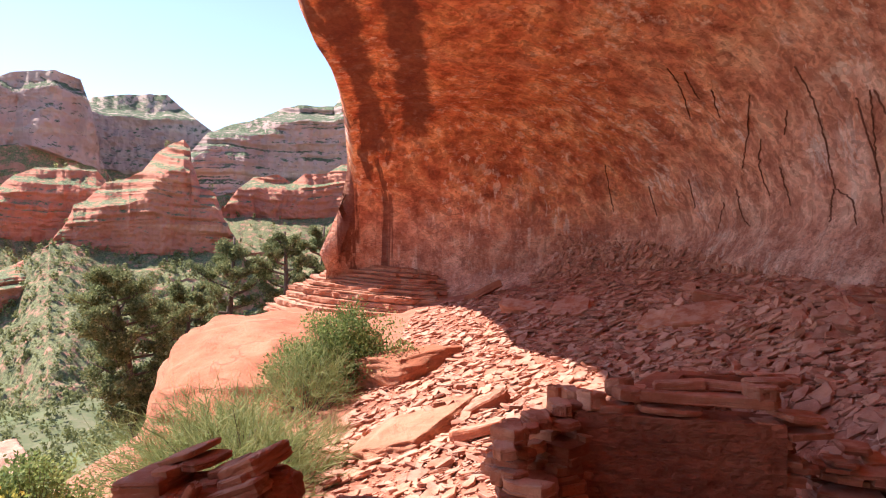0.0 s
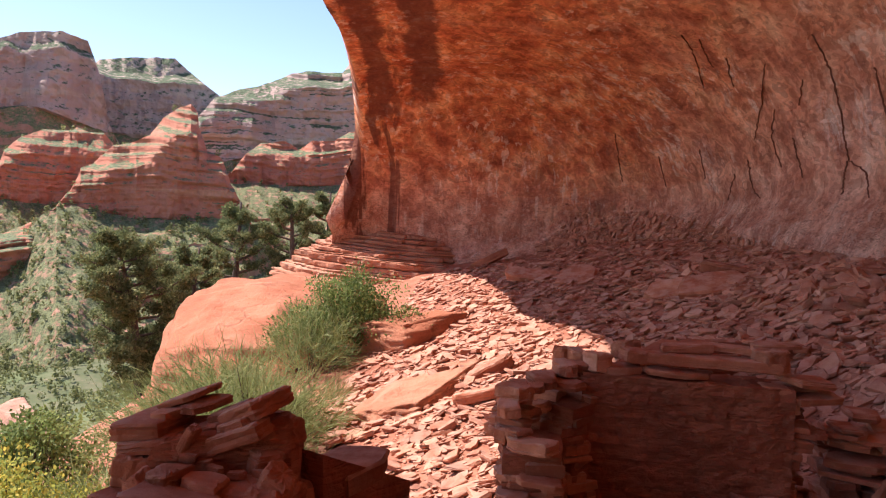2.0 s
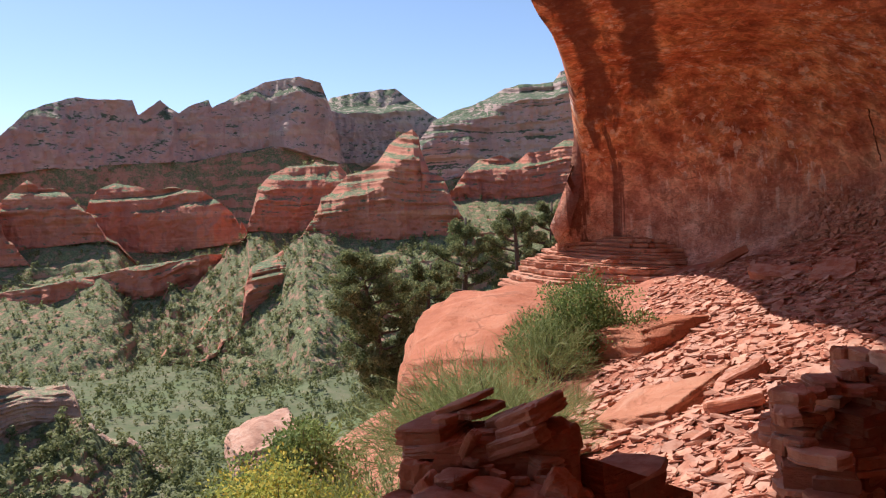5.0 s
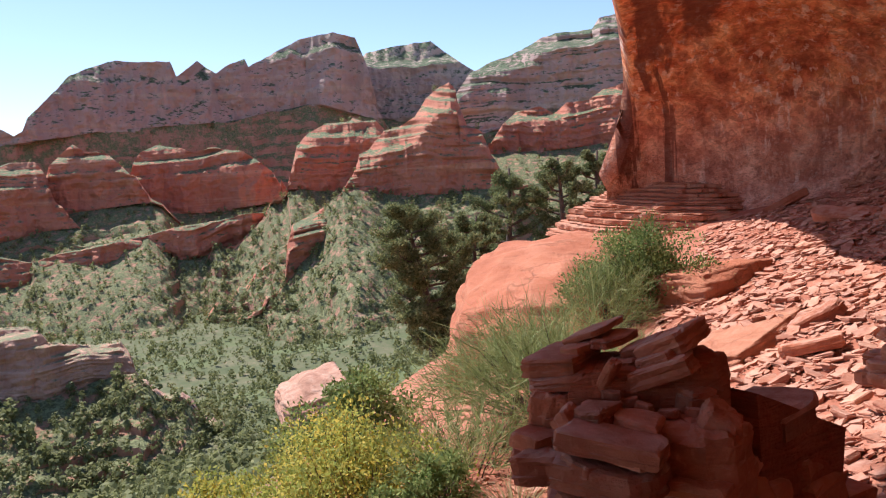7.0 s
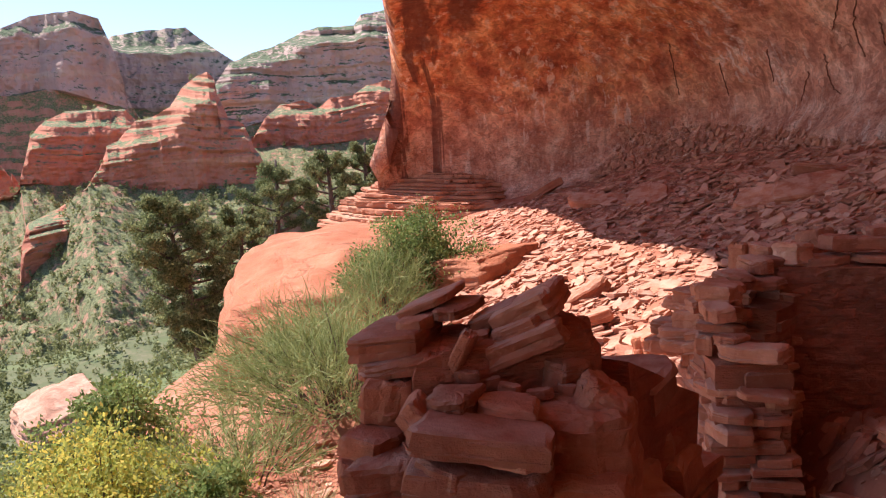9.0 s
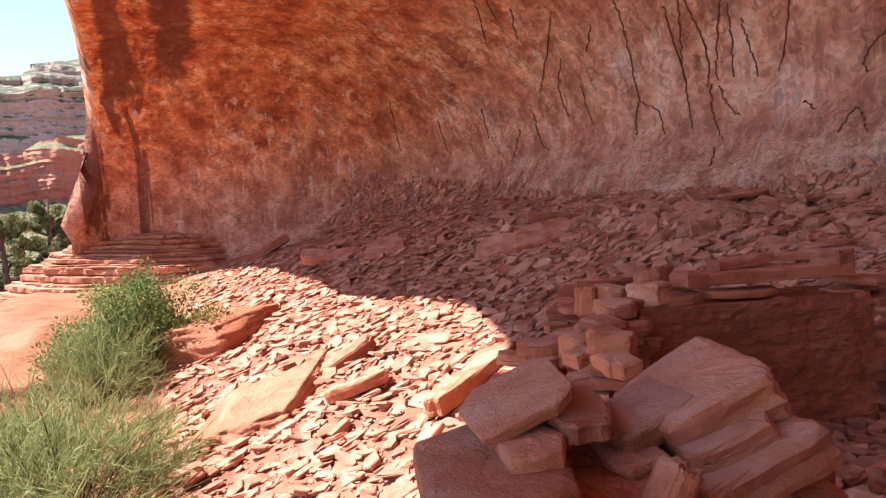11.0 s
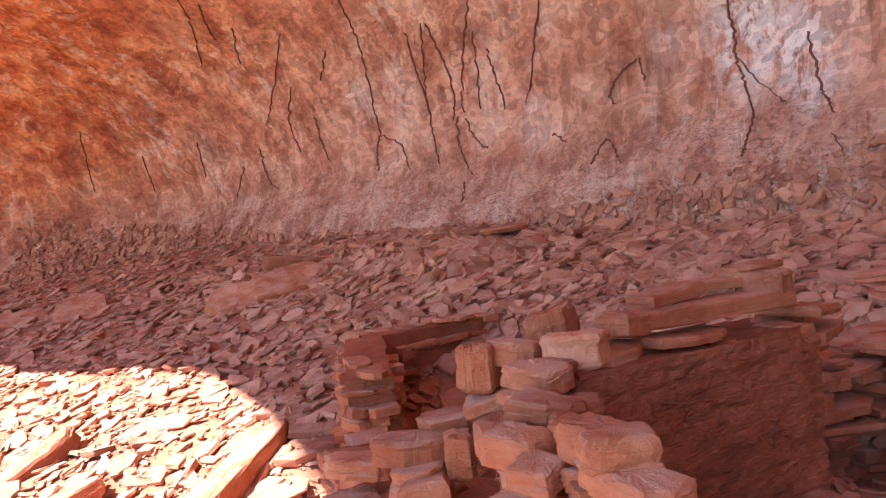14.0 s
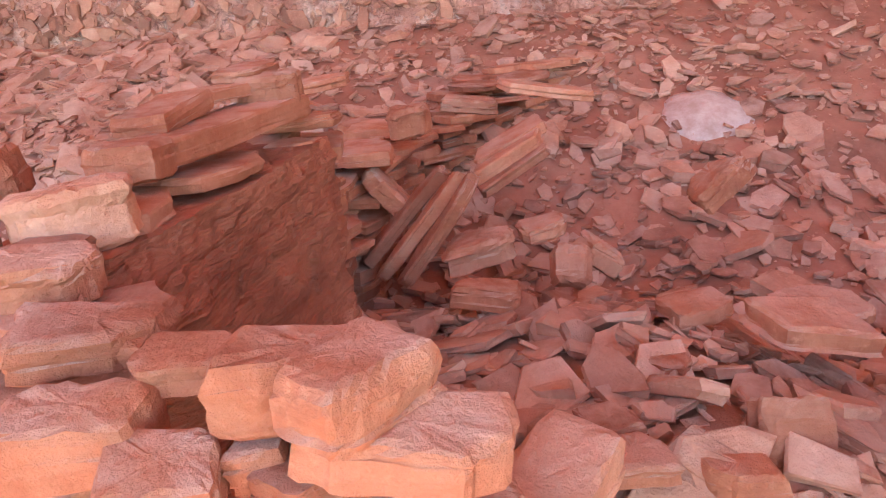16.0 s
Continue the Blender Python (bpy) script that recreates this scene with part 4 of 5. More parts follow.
# ---- first ruined wall end: a pier of stacked slabs ----
pier = tagged(new("ruined_wall_pier"), "shaded end of a tumbled red wall with loose slabs", "ruined wall")
coursed_wall(pier, (-0.66, 3.08), (-0.22, 3.2), 0.42, gz(-0.4, 3.0) - 0.15, 0.94, 0.98, 71, (0.05, 0.12), (0.16, 0.4))
coursed_wall(pier, (-0.32, 3.35), (-0.03, 3.78), 0.4, gz(-0.1, 3.6) - 0.15, 1.12, 0.9, 73, (0.06, 0.12), (0.2, 0.4), ragged=0.2)
# centre, size, turn
PIER = [
    ((-0.641, 3.340, 1.232), (0.144, 0.200, 0.020), (0, -20, -10)),
    ((-0.574, 3.305, 1.216), (0.103, 0.200, 0.025), (0, -2, -10)),
    ((-0.664, 3.268, 1.199), (0.088, 0.200, 0.028), (0, -4, -10)),
    ((-0.714, 3.272, 1.160), (0.188, 0.300, 0.057), (0, -4, -10)),
    ((-0.707, 3.213, 1.118), (0.214, 0.250, 0.039), (0, -8, -10)),
    ((-0.563, 3.109, 1.151), (0.042, 0.060, 0.093), (0, 28, -10)),
    ((-0.479, 3.285, 1.198), (0.137, 0.160, 0.034), (0, -24, -10)),
    ((-0.395, 3.272, 1.216), (0.188, 0.240, 0.059), (0, -24, -10)),
    ((-0.424, 3.192, 1.192), (0.141, 0.140, 0.027), (0, -22, -10)),
    ((-0.415, 3.165, 1.156), (0.203, 0.160, 0.052), (0, -22, -10)),
    ((-0.297, 3.262, 1.127), (0.092, 0.220, 0.077), (0, -10, -10)),
    ((-0.335, 3.191, 1.084), (0.155, 0.200, 0.065), (0, 6, -10)),
    ((-0.519, 3.286, 1.153), (0.080, 0.200, 0.042), (0, -10, -10)),
    ((-0.501, 3.088, 1.083), (0.056, 0.033, 0.024), (0, -10, -10)),
    ((-0.458, 3.059, 1.080), (0.050, 0.030, 0.021), (0, 10, -10)),
    ((-0.393, 3.065, 1.063), (0.061, 0.036, 0.021), (0, -5, -10)),
    ((-0.327, 3.084, 1.062), (0.052, 0.031, 0.026), (0, 0, -10)),
    ((-0.549, 3.080, 1.105), (0.060, 0.036, 0.022), (0, 0, -10)),
    ((-0.401, 3.149, 1.066), (0.043, 0.026, 0.022), (0, 0, -10)),
    ((-0.590, 3.105, 1.089), (0.051, 0.030, 0.022), (0, 0, -10)),
    ((-0.263, 3.039, 1.048), (0.131, 0.140, 0.082), (0, 30, -10)),
    ((-0.328, 3.021, 0.975), (0.289, 0.200, 0.140), (0, -3, -10)),
    ((-0.333, 2.968, 0.889), (0.262, 0.200, 0.086), (0, 0, -10)),
    ((-0.574, 2.978, 1.079), (0.120, 0.140, 0.048), (0, -4, -10)),
    ((-0.466, 2.976, 1.061), (0.141, 0.140, 0.042), (0, 8, -10)),
    ((-0.519, 2.860, 1.044), (0.274, 0.160, 0.050), (0, 6, -10)),
    ((-0.456, 2.856, 1.027), (0.147, 0.160, 0.044), (0, 4, -10)),
    ((-0.720, 3.154, 1.043), (0.155, 0.200, 0.099), (0, 6, -10)),
    ((-0.630, 3.189, 1.048), (0.064, 0.160, 0.055), (0, 0, -10)),
    ((-0.758, 3.079, 0.971), (0.138, 0.200, 0.048), (0, 8, -10)),
    ((-0.629, 2.960, 1.030), (0.155, 0.120, 0.057), (0, 42, -10)),
    ((-0.713, 3.002, 0.923), (0.188, 0.220, 0.083), (0, -5, -10)),
    ((-0.532, 2.871, 0.956), (0.287, 0.200, 0.070), (0, 3, -10)),
    ((-0.586, 2.864, 0.986), (0.137, 0.160, 0.038), (0, 12, -10)),
    ((-0.242, 3.011, 0.877), (0.121, 0.200, 0.119), (0, 0, -10)),
    ((-0.809, 3.117, 0.884), (0.101, 0.200, 0.067), (0, 0, -10)),
]
stone("packing_block", (-0.47, 3.27, 1.0), (0.5, 0.34, 0.3), (0, 0, 12), 498, pier, M_MUD, 0.07, 14, "dark red mud and rubble packing")
for i, (c, s, r) in enumerate(PIER):
    stone("stone", c, s, r, 500 + i, pier)

# ---- second ruined wall: stub, corner and mud-faced wall with long cap slabs ----
wall_2 = tagged(new("ruined_room_wall"), "ruined room wall of red sandstone slabs and mud with long capstones", "ruined wall")
coursed_wall(wall_2, (0.72, 4.98), (0.78, 5.62), 0.38, -0.35, 0.58, 0.56, 79, (0.035, 0.085), (0.18, 0.36))
coursed_wall(wall_2, (0.9, 5.62), (1.15, 5.82), 0.36, -0.35, 0.72, 0.76, 81, (0.035, 0.085), (0.18, 0.36))
coursed_wall(wall_2, (1.1, 5.82), (2.42, 5.6), 0.32, -0.3, 0.93, 0.91, 83, (0.04, 0.085), (0.12, 0.34), 0.014, ragged=0.02, mud_out=-0.012, lumpy=True)
coursed_wall(wall_2, (0.88, 5.75), (0.98, 6.6), 0.4, -0.45, 0.5, 0.46, 85, (0.035, 0.085), (0.18, 0.4), 0.03)
coursed_wall(wall_2, (1.0, 6.6), (1.45, 7.55), 0.4, -0.45, 0.46, 0.3, 87, (0.035, 0.085), (0.18, 0.4), 0.03, ragged=0.15)
WALL2 = [
    ((0.808, 6.179, 0.632), (0.353, 0.220, 0.083), (0, 2, -36)),
    ((0.757, 6.114, 0.572), (0.206, 0.200, 0.051), (0, -5, -36)),
    ((0.722, 6.050, 0.519), (0.213, 0.200, 0.109), (0, -3, -36)),
    ((0.668, 6.024, 0.443), (0.331, 0.220, 0.068), (0, -2, -36)),
    ((0.643, 5.977, 0.381), (0.282, 0.220, 0.070), (0, 0, -36)),
    ((0.771, 6.512, 0.514), (0.278, 0.220, 0.067), (0, 5, -36)),
    ((0.712, 6.486, 0.377), (0.274, 0.220, 0.092), (0, 0, -36)),
    ((0.640, 6.409, 0.269), (0.266, 0.220, 0.089), (0, -2, -36)),
    ((0.895, 5.806, 0.695), (0.243, 0.200, 0.088), (0, 4, -36)),
    ((0.859, 6.016, 0.622), (0.114, 0.160, 0.134), (0, 0, -36)),
    ((0.799, 5.625, 0.649), (0.193, 0.180, 0.063), (0, -8, -36)),
    ((0.727, 5.613, 0.589), (0.229, 0.180, 0.073), (0, -14, -36)),
    ((0.674, 5.588, 0.538), (0.215, 0.180, 0.058), (0, -10, -36)),
    ((0.646, 5.544, 0.489), (0.212, 0.180, 0.060), (0, -12, -36)),
    ((0.612, 5.164, 0.850), (0.198, 0.150, 0.082), (0, 3, -36)),
    ((0.652, 5.202, 0.731), (0.233, 0.160, 0.053), (0, 0, -36)),
    ((0.641, 5.183, 0.678), (0.214, 0.160, 0.040), (0, 2, -36)),
    ((0.575, 5.227, 0.588), (0.128, 0.160, 0.094), (0, 0, -36)),
    ((0.642, 5.056, 0.642), (0.156, 0.150, 0.048), (0, -3, -36)),
    ((0.696, 4.951, 0.604), (0.305, 0.160, 0.071), (0, -3, -36)),
    ((0.952, 6.200, 0.689), (0.194, 0.200, 0.050), (0, -8, -36)),
    ((0.967, 5.633, 0.803), (0.294, 0.200, 0.053), (0, 0, -36)),
    ((1.028, 6.022, 0.773), (0.212, 0.200, 0.045), (0, -12, -36)),
    ((1.459, 6.085, 0.968), (0.190, 0.140, 0.113), (0, -15, -73)),
    ((1.202, 5.757, 0.937), (0.245, 0.170, 0.113), (0, -5, -73)),
    ((1.101, 5.956, 0.930), (0.180, 0.120, 0.084), (0, 8, -73)),
    ((1.023, 6.053, 0.889), (0.152, 0.160, 0.155), (0, 0, -73)),
    ((0.985, 5.750, 0.889), (0.233, 0.130, 0.072), (0, 4, -73)),
    ((0.911, 5.757, 0.838), (0.166, 0.140, 0.035), (0, 0, -73)),
    ((0.819, 5.568, 0.844), (0.226, 0.150, 0.059), (0, 6, -73)),
    ((0.656, 5.230, 0.841), (0.238, 0.130, 0.093), (8, 6, -88)),
    ((0.578, 5.110, 0.786), (0.254, 0.140, 0.068), (8, 8, -88)),
    ((0.678, 5.544, 0.773), (0.216, 0.150, 0.093), (10, 4, -88)),
    ((0.591, 5.406, 0.753), (0.167, 0.140, 0.061), (10, 0, -88)),
    ((0.996, 5.711, 0.888), (0.169, 0.140, 0.072), (6, 2, -88)),
    ((0.844, 5.598, 0.832), (0.239, 0.150, 0.065), (8, 3, -88)),
    ((0.771, 5.423, 0.821), (0.150, 0.120, 0.044), (6, 0, -88)),
    ((0.645, 5.296, 0.747), (0.074, 0.100, 0.055), (0, -10, -88)),
    ((1.920, 5.650, 0.985), (0.940, 0.200, 0.060), (0, 1, -10)),
    ((2.260, 5.580, 1.040), (0.240, 0.190, 0.095), (0, -2, -12)),
    ((1.780, 5.760, 1.050), (0.320, 0.150, 0.050), (0, -4, -6)),
    ((2.050, 5.740, 1.060), (0.380, 0.150, 0.035), (0, 2, -14)),
    ((2.330, 5.680, 1.100), (0.300, 0.160, 0.030), (0, -3, -18)),
    ((1.440, 5.730, 0.990), (0.190, 0.180, 0.080), (0, 4, 10)),
    ((1.700, 5.630, 0.905), (0.420, 0.200, 0.035), (0, 2, -8)),
    ((2.480, 5.560, 0.900), (0.300, 0.260, 0.040), (0, 3, -4)),
    ((2.520, 5.540, 0.800), (0.320, 0.240, 0.045), (0, -3, 6)),
]
for i, (c, s, r) in enumerate(WALL2):
    stone("stone", c, s, r, 700 + i, wall_2)

# ---- second room: a sunken hollow with low dry walls ----
room_2 = tagged(new("sunken_room_wall"), "low dry-laid slab walls round a rubble-filled hollow", "ruined wall")
coursed_wall(room_2, (1.95, 8.1), (2.72, 9.25), 0.35, -0.4, 0.5, 0.58, 89, (0.03, 0.09), (0.1, 0.4), 0.1, ragged=0.2)
coursed_wall(room_2, (2.75, 9.3), (4.9, 9.2), 0.35, -0.3, 0.58, 0.56, 97, (0.03, 0.075), (0.1, 0.42), 0.09, ragged=0.15)

# ---- low wall of thin slabs further in ----
slab_wall = tagged(new("stacked_slab_wall"), "collapsing low wall of thin stacked red slabs", "ruined wall")
coursed_wall(slab_wall, (4.2, 5.5), (6.0, 3.9), 0.5, 0.0, 0.62, 0.85, 101, (0.03, 0.06), (0.15, 0.5), 0.08, core=False, ragged=0.15)
coursed_wall(slab_wall, (2.75, 5.75), (3.9, 5.5), 0.45, -0.2, 0.62, 0.72, 103, (0.03, 0.07), (0.15, 0.5), 0.09, core=False, ragged=0.2)

# ---- loose stones that stand out ----
LOOSE = [
    ((2.891, 5.195, 0.360), (0.570, 0.140, 0.049), (0, -48, -88)),
    ((2.784, 5.123, 0.350), (0.552, 0.140, 0.051), (0, -52, -88)),
    ((2.998, 5.271, 0.374), (0.541, 0.140, 0.050), (0, -46, -88)),
    ((3.127, 5.334, 0.448), (0.315, 0.200, 0.087), (0, 48, -88)),
    ((3.384, 4.770, 0.542), (0.385, 0.300, 0.057), (0, -28, -88)),
    ((3.501, 4.758, 0.574), (0.395, 0.300, 0.047), (0, -26, -88)),
    ((3.314, 4.766, 0.488), (0.379, 0.300, 0.045), (0, -30, -88)),
    ((2.765, 4.955, 0.280), (0.309, 0.300, 0.106), (0, -8, -88)),
    ((2.601, 4.607, 0.233), (0.158, 0.120, 0.147), (-40, 12, -88)),
    ((3.532, 5.234, 0.708), (0.250, 0.250, 0.136), (0, -5, -88)),
    ((3.184, 5.446, 0.628), (0.315, 0.300, 0.061), (0, 0, -88)),
    ((3.962, 4.927, 0.707), (0.321, 0.300, 0.065), (0, 10, -88)),
    ((2.949, 3.924, 0.431), (0.274, 0.250, 0.102), (0, -40, -88)),
    ((1.839, 4.041, 0.273), (0.313, 0.300, 0.069), (0, 8, -88)),
    ((1.947, 3.958, 0.273), (0.279, 0.250, 0.048), (0, 5, -88)),
    ((1.342, 4.305, 0.226), (0.175, 0.080, 0.138), (-30, 5, -88)),
    ((2.757, 4.470, 0.215), (0.199, 0.200, 0.089), (0, 38, -88)),
    ((2.886, 4.682, 0.304), (0.205, 0.200, 0.067), (0, -10, -88)),
    ((2.040, 4.306, 0.265), (0.205, 0.200, 0.050), (0, -5, -88)),
    ((1.716, 4.487, 0.256), (0.150, 0.160, 0.044), (0, 5, -88)),
    ((1.397, 4.711, 0.266), (0.154, 0.160, 0.057), (0, -10, -88)),
    ((1.234, 4.475, 0.232), (0.188, 0.160, 0.061), (0, 4, -88)),
    ((2.334, 4.957, 0.252), (0.288, 0.200, 0.071), (0, 12, -88)),
    ((1.242, 4.695, 0.275), (0.176, 0.160, 0.052), (0, 0, -88)),
    ((4.507, 5.832, 0.834), (0.393, 0.400, 0.063), (0, -6, -88)),
    ((4.189, 4.466, 0.716), (0.551, 0.300, 0.054), (0, 12, -88)),
    ((1.171, 24.192, 0.386), (1.353, 0.400, 0.210), (0, -28, -26)),
    ((5.222, 13.944, 0.713), (1.526, 0.500, 0.198), (0, 8, -26)),
    ((3.979, 14.108, 0.509), (0.956, 0.800, 0.192), (25, -15, -26)),
    ((4.578, 13.588, 0.421), (1.111, 0.800, 0.176), (25, -5, -26)),
    ((2.906, 17.750, -0.116), (0.855, 1.000, 0.189), (25, 0, -26)),
    ((2.033, 19.283, -0.885), (1.482, 0.600, 0.202), (20, 0, -26)),
    ((0.740, 11.668, -0.881), (0.735, 0.350, 0.181), (15, -30, -26)),
    ((7.380, 9.181, 1.215), (0.581, 0.500, 0.081), (0, 2, -36)),
    ((7.314, 9.101, 1.129), (0.474, 0.400, 0.060), (0, -3, -36)),
    ((6.439, 11.130, 1.258), (0.680, 0.500, 0.067), (0, -4, -36)),
    ((6.057, 11.663, 1.245), (0.923, 0.500, 0.057), (0, -2, -36)),
    ((6.848, 10.070, 1.119), (0.641, 0.500, 0.052), (0, -6, -36)),
    ((1.460, 9.139, -0.230), (1.395, 0.280, 0.160), (-8, -12, 33)),
    ((0.572, 10.429, -0.481), (0.675, 0.300, 0.140), (-8, -15, 0)),
]
for i, (c, s, r) in enumerate(LOOSE):
    c = (c[0], c[1], max(c[2], gz(c[0], c[1]) + 0.3 * s[2]))
    tagged(stone("stone_slab", c, s, r, 900 + i), "loose red sandstone slab lying among rubble", "stone slab", "loose slabs")


# ---- rubble ----
def scatter(count, x0, x1, y0, y1, seed, small, large, spread, keep):
    """Yields place, turn and size of slabs scattered on the slope."""
    rng = np.random.RandomState(seed)
    x, y = rng.uniform(x0, x1, count * 6), rng.uniform(y0, y1, count * 6)
    ok = keep(x, y, rng.uniform(0, 1, count * 6))
    x, y = x[ok][:count], y[ok][:count]
    e = 0.25
    nx = (ground_z(x - e, y) - ground_z(x + e, y)) / (2 * e) + rng.normal(0, spread, len(x))
    ny = (ground_z(x, y - e) - ground_z(x, y + e)) / (2 * e) + rng.normal(0, spread, len(x))
    z, spin = ground_z(x, y), rng.uniform(0, 2 * math.pi, len(x))
    size = small * (large / small) ** (rng.uniform(0, 1, len(x)) ** 2.4)
    for i in range(len(x)):
        up = Vector((nx[i], ny[i], 1)).normalized()
        m = Vector((0, 0, 1)).rotation_difference(up).to_matrix() @ Matrix.Rotation(spin[i], 3, "Z")
        yield x[i], y[i], z[i], m, (size[i], size[i] * rng.uniform(0.4, 0.85), size[i] * rng.uniform(0.07, 0.19)), rng


def clear(x, y):
    trail = (np.abs(x + 0.9) < 0.6) & (y > 2.0) & (y < 3.6)
    wall = (x > 1.0) & (x < 2.5) & (y > 5.45) & (y < 6.0)
    stub = (y > 4.8) & (y < 7.6) & (np.abs(x - np.interp(y, [4.9, 5.7, 6.6, 7.6], [0.72, 0.85, 0.98, 1.45])) < 0.26)
    return ~(trail | wall | stub)


def wall_gap(x, y):
    """Distance in front of the alcove's wall, roughly."""
    return np.interp(y, [-8, 2, 9, 12, 15.6, 19.4, 22.6, 24.6], [6.5, 7.2, 7.5, 7.5, 7.1, 6.6, 5.4, 3.4]) - x


def rubble_field(name, label, count, x0, x1, y0, y1, seed, small, large, spread, keep):
    verts, faces, n = [], [], 0
    for x, y, z, m, (lx, ly, lz), rng in scatter(count, x0, x1, y0, y1, seed, small, large, spread, keep):
        v, f = slab_arrays(rng, lx, ly, lz, rng.randint(4, 7) if lx > 0.09 else 4)
        v = v @ np.array(m).T + np.array([x, y, z + lz * 0.3 + rng.uniform(0, 0.03)])
        verts.append(v)
        faces += [tuple(i + n for i in q) for q in f]
        n += len(v)
    me = mesh_of(name, np.vstack(verts), faces, M_RUBBLE)
    return tagged(new(name, me), label, "rubble", kind="stuff")


rubble_field("rubble", "flat broken red sandstone rubble strewn over the slope", 23000, -2.4, 7.3, 6.2, 24.5, 201, 0.04, 0.4, 0.22,
             lambda x, y, r: clear(x, y) & (wall_gap(x, y) > 0.1) & (x > -1.9 + 0.05 * (y - 6)) & (r < 0.35 + 0.65 * smooth(26, 8, y)))
rubble_field("rubble", "small broken red sandstone pieces by the ruin", 3800, -1.8, 7.2, 0.0, 8.0, 203, 0.04, 0.26, 0.25,
             lambda x, y, r: clear(x, y) & (wall_gap(x, y) > 0.1))
rubble_field("rubble", "broken red slabs spilling from the ruin's walls", 3000, 1.2, 6.8, 1.8, 8.4, 205, 0.08, 0.3, 0.3,
             lambda x, y, r: clear(x, y) & (wall_gap(x, y) > 0.1) & (r < 0.5 + 0.5 * smooth(1.8, 4.5, y)))
rubble_field("gravel", "small red sandstone chips and gravel", 7000, -2.4, 7.0, 1.0, 8.6, 207, 0.018, 0.07, 0.4, lambda x, y, r: wall_gap(x, y) > 0.1)
rubble_field("rubble", "sunlit red chips on the slope's edge", 900, -2.7, -0.7, 3.6, 9.0, 209, 0.05, 0.24, 0.25, lambda x, y, r: clear(x, y))
rubble_field("rubble", "thin slabs heaped along the alcove's foot", 2600, 3.6, 7.6, 6.0, 17.0, 211, 0.08, 0.42, 0.3,
             lambda x, y, r: (wall_gap(x, y) > 0.0) & (r < 0.25 + 0.75 * smooth(0.6, 0.8, vnoise(x * 0.7, y * 0.5, 0, 77) + 0.25)))

rubble_field("rubble", "jumbled heap of thin red slabs below the alcove wall", 900, 4.3, 7.3, 9.4, 15.4, 217, 0.12, 0.5, 0.55,
             lambda x, y, r: (wall_gap(x, y) > 0.05) & (np.hypot((x - 5.8) / 1.3, (y - 12.2) / 2.8) < 1))

rubble_field("rubble", "fallen slabs strewn over the floor inside the ruined room", 330, 0.9, 2.5, 3.5, 5.45, 221, 0.1, 0.36, 0.35, lambda x, y, r: clear(x, y))


def foot_flakes(count):
    """Thin plates peeling from the alcove wall's crumbling foot."""
    rng = np.random.RandomState(219)
    me = alcove.data
    polys = [p for p in me.polygons if 5.0 < p.center.y < 24.5 and p.center.x > 2.5 and ground_z(np.array([p.center.x - 0.5]), np.array([p.center.y]))[0] - 0.1 < p.center.z < 1.15 + 0.1 * abs(p.center.y - 14)]
    verts, faces, n = [], [], 0
    for i in range(count):
        p = polys[rng.randint(len(polys))]
        low = smooth(2.6, 0.6, p.center.z)
        if rng.uniform() > 0.15 + 0.85 * low:
            continue
        size = 0.05 * 6.0 ** (rng.uniform() ** 2)
        v, f = slab_arrays(rng, size, size * rng.uniform(0.4, 0.8), size * rng.uniform(0.12, 0.3), rng.randint(4, 6))
        nrm = p.normal.copy()
        if nrm.x > 0:
            nrm.negate()
        up = (nrm + Vector(rng.normal(0, 0.25, 3))).normalized()
        m = Vector((0, 0, 1)).rotation_difference(up).to_matrix() @ Matrix.Rotation(rng.uniform(0, 6.3), 3, "Z")
        c = np.array(p.center) + rng.uniform(-0.1, 0.1, 3) * np.array([0.2, 1, 1])
        verts.append(v @ np.array(m).T + c + np.array(nrm) * 0.012)
        faces += [tuple(a + n for a in q) for q in f]
        n += len(v)
    ob = new("rock_flakes", mesh_of("rock_flakes", np.vstack(verts), faces, M_RUBBLE))
    return tagged(ob, "thin pale flakes peeling from the crumbling foot of the wall", "rock flakes", kind="stuff")


foot_flakes(5200)


def loose_pieces(count):
    """The slabs round the ruin that can be picked out one by one."""
    kinds = []
    rng = np.random.RandomState(5)
    for i in range(14):
        v, f = slab_arrays(rng, 1.0, rng.uniform(0.5, 0.85), rng.uniform(0.14, 0.3))
        kinds.append(mesh_of("stone", v, f, M_CHIP))
    for x, y, z, m, (lx, ly, lz), rng in scatter(count, 1.5, 4.6, 2.9, 6.2, 213, 0.1, 0.34, 0.32, lambda x, y, r: clear(x, y)):
        ob = part("stone", kinds[rng.randint(len(kinds))], ground)
        ob.matrix_world = Matrix.Translation((x, y, z + lz * 0.5 + 0.02)) @ m.to_4x4() @ Matrix.Diagonal((lx, lx, lx, 1))


loose_pieces(290)

# ---- plants ----
def tube(points, radii, sides=6):
    p = np.asarray(points, float)
    verts, faces = [], []
    for i, c in enumerate(p):
        d = Vector(p[min(i + 1, len(p) - 1)] - p[max(i - 1, 0)]).normalized()
        x = d.orthogonal().normalized()
        y = d.cross(x)
        for s in range(sides):
            a = 2 * math.pi * s / sides
            verts.append(tuple(Vector(c) + (x * math.cos(a) + y * math.sin(a)) * radii[i]))
    for i in range(len(p) - 1):
        for s in range(sides):
            faces.append((i * sides + s, i * sides + (s + 1) % sides, (i + 1) * sides + (s + 1) % sides, (i + 1) * sides + s))
    faces.append(tuple(range((len(p) - 1) * sides, len(p) * sides)))
    return verts, faces


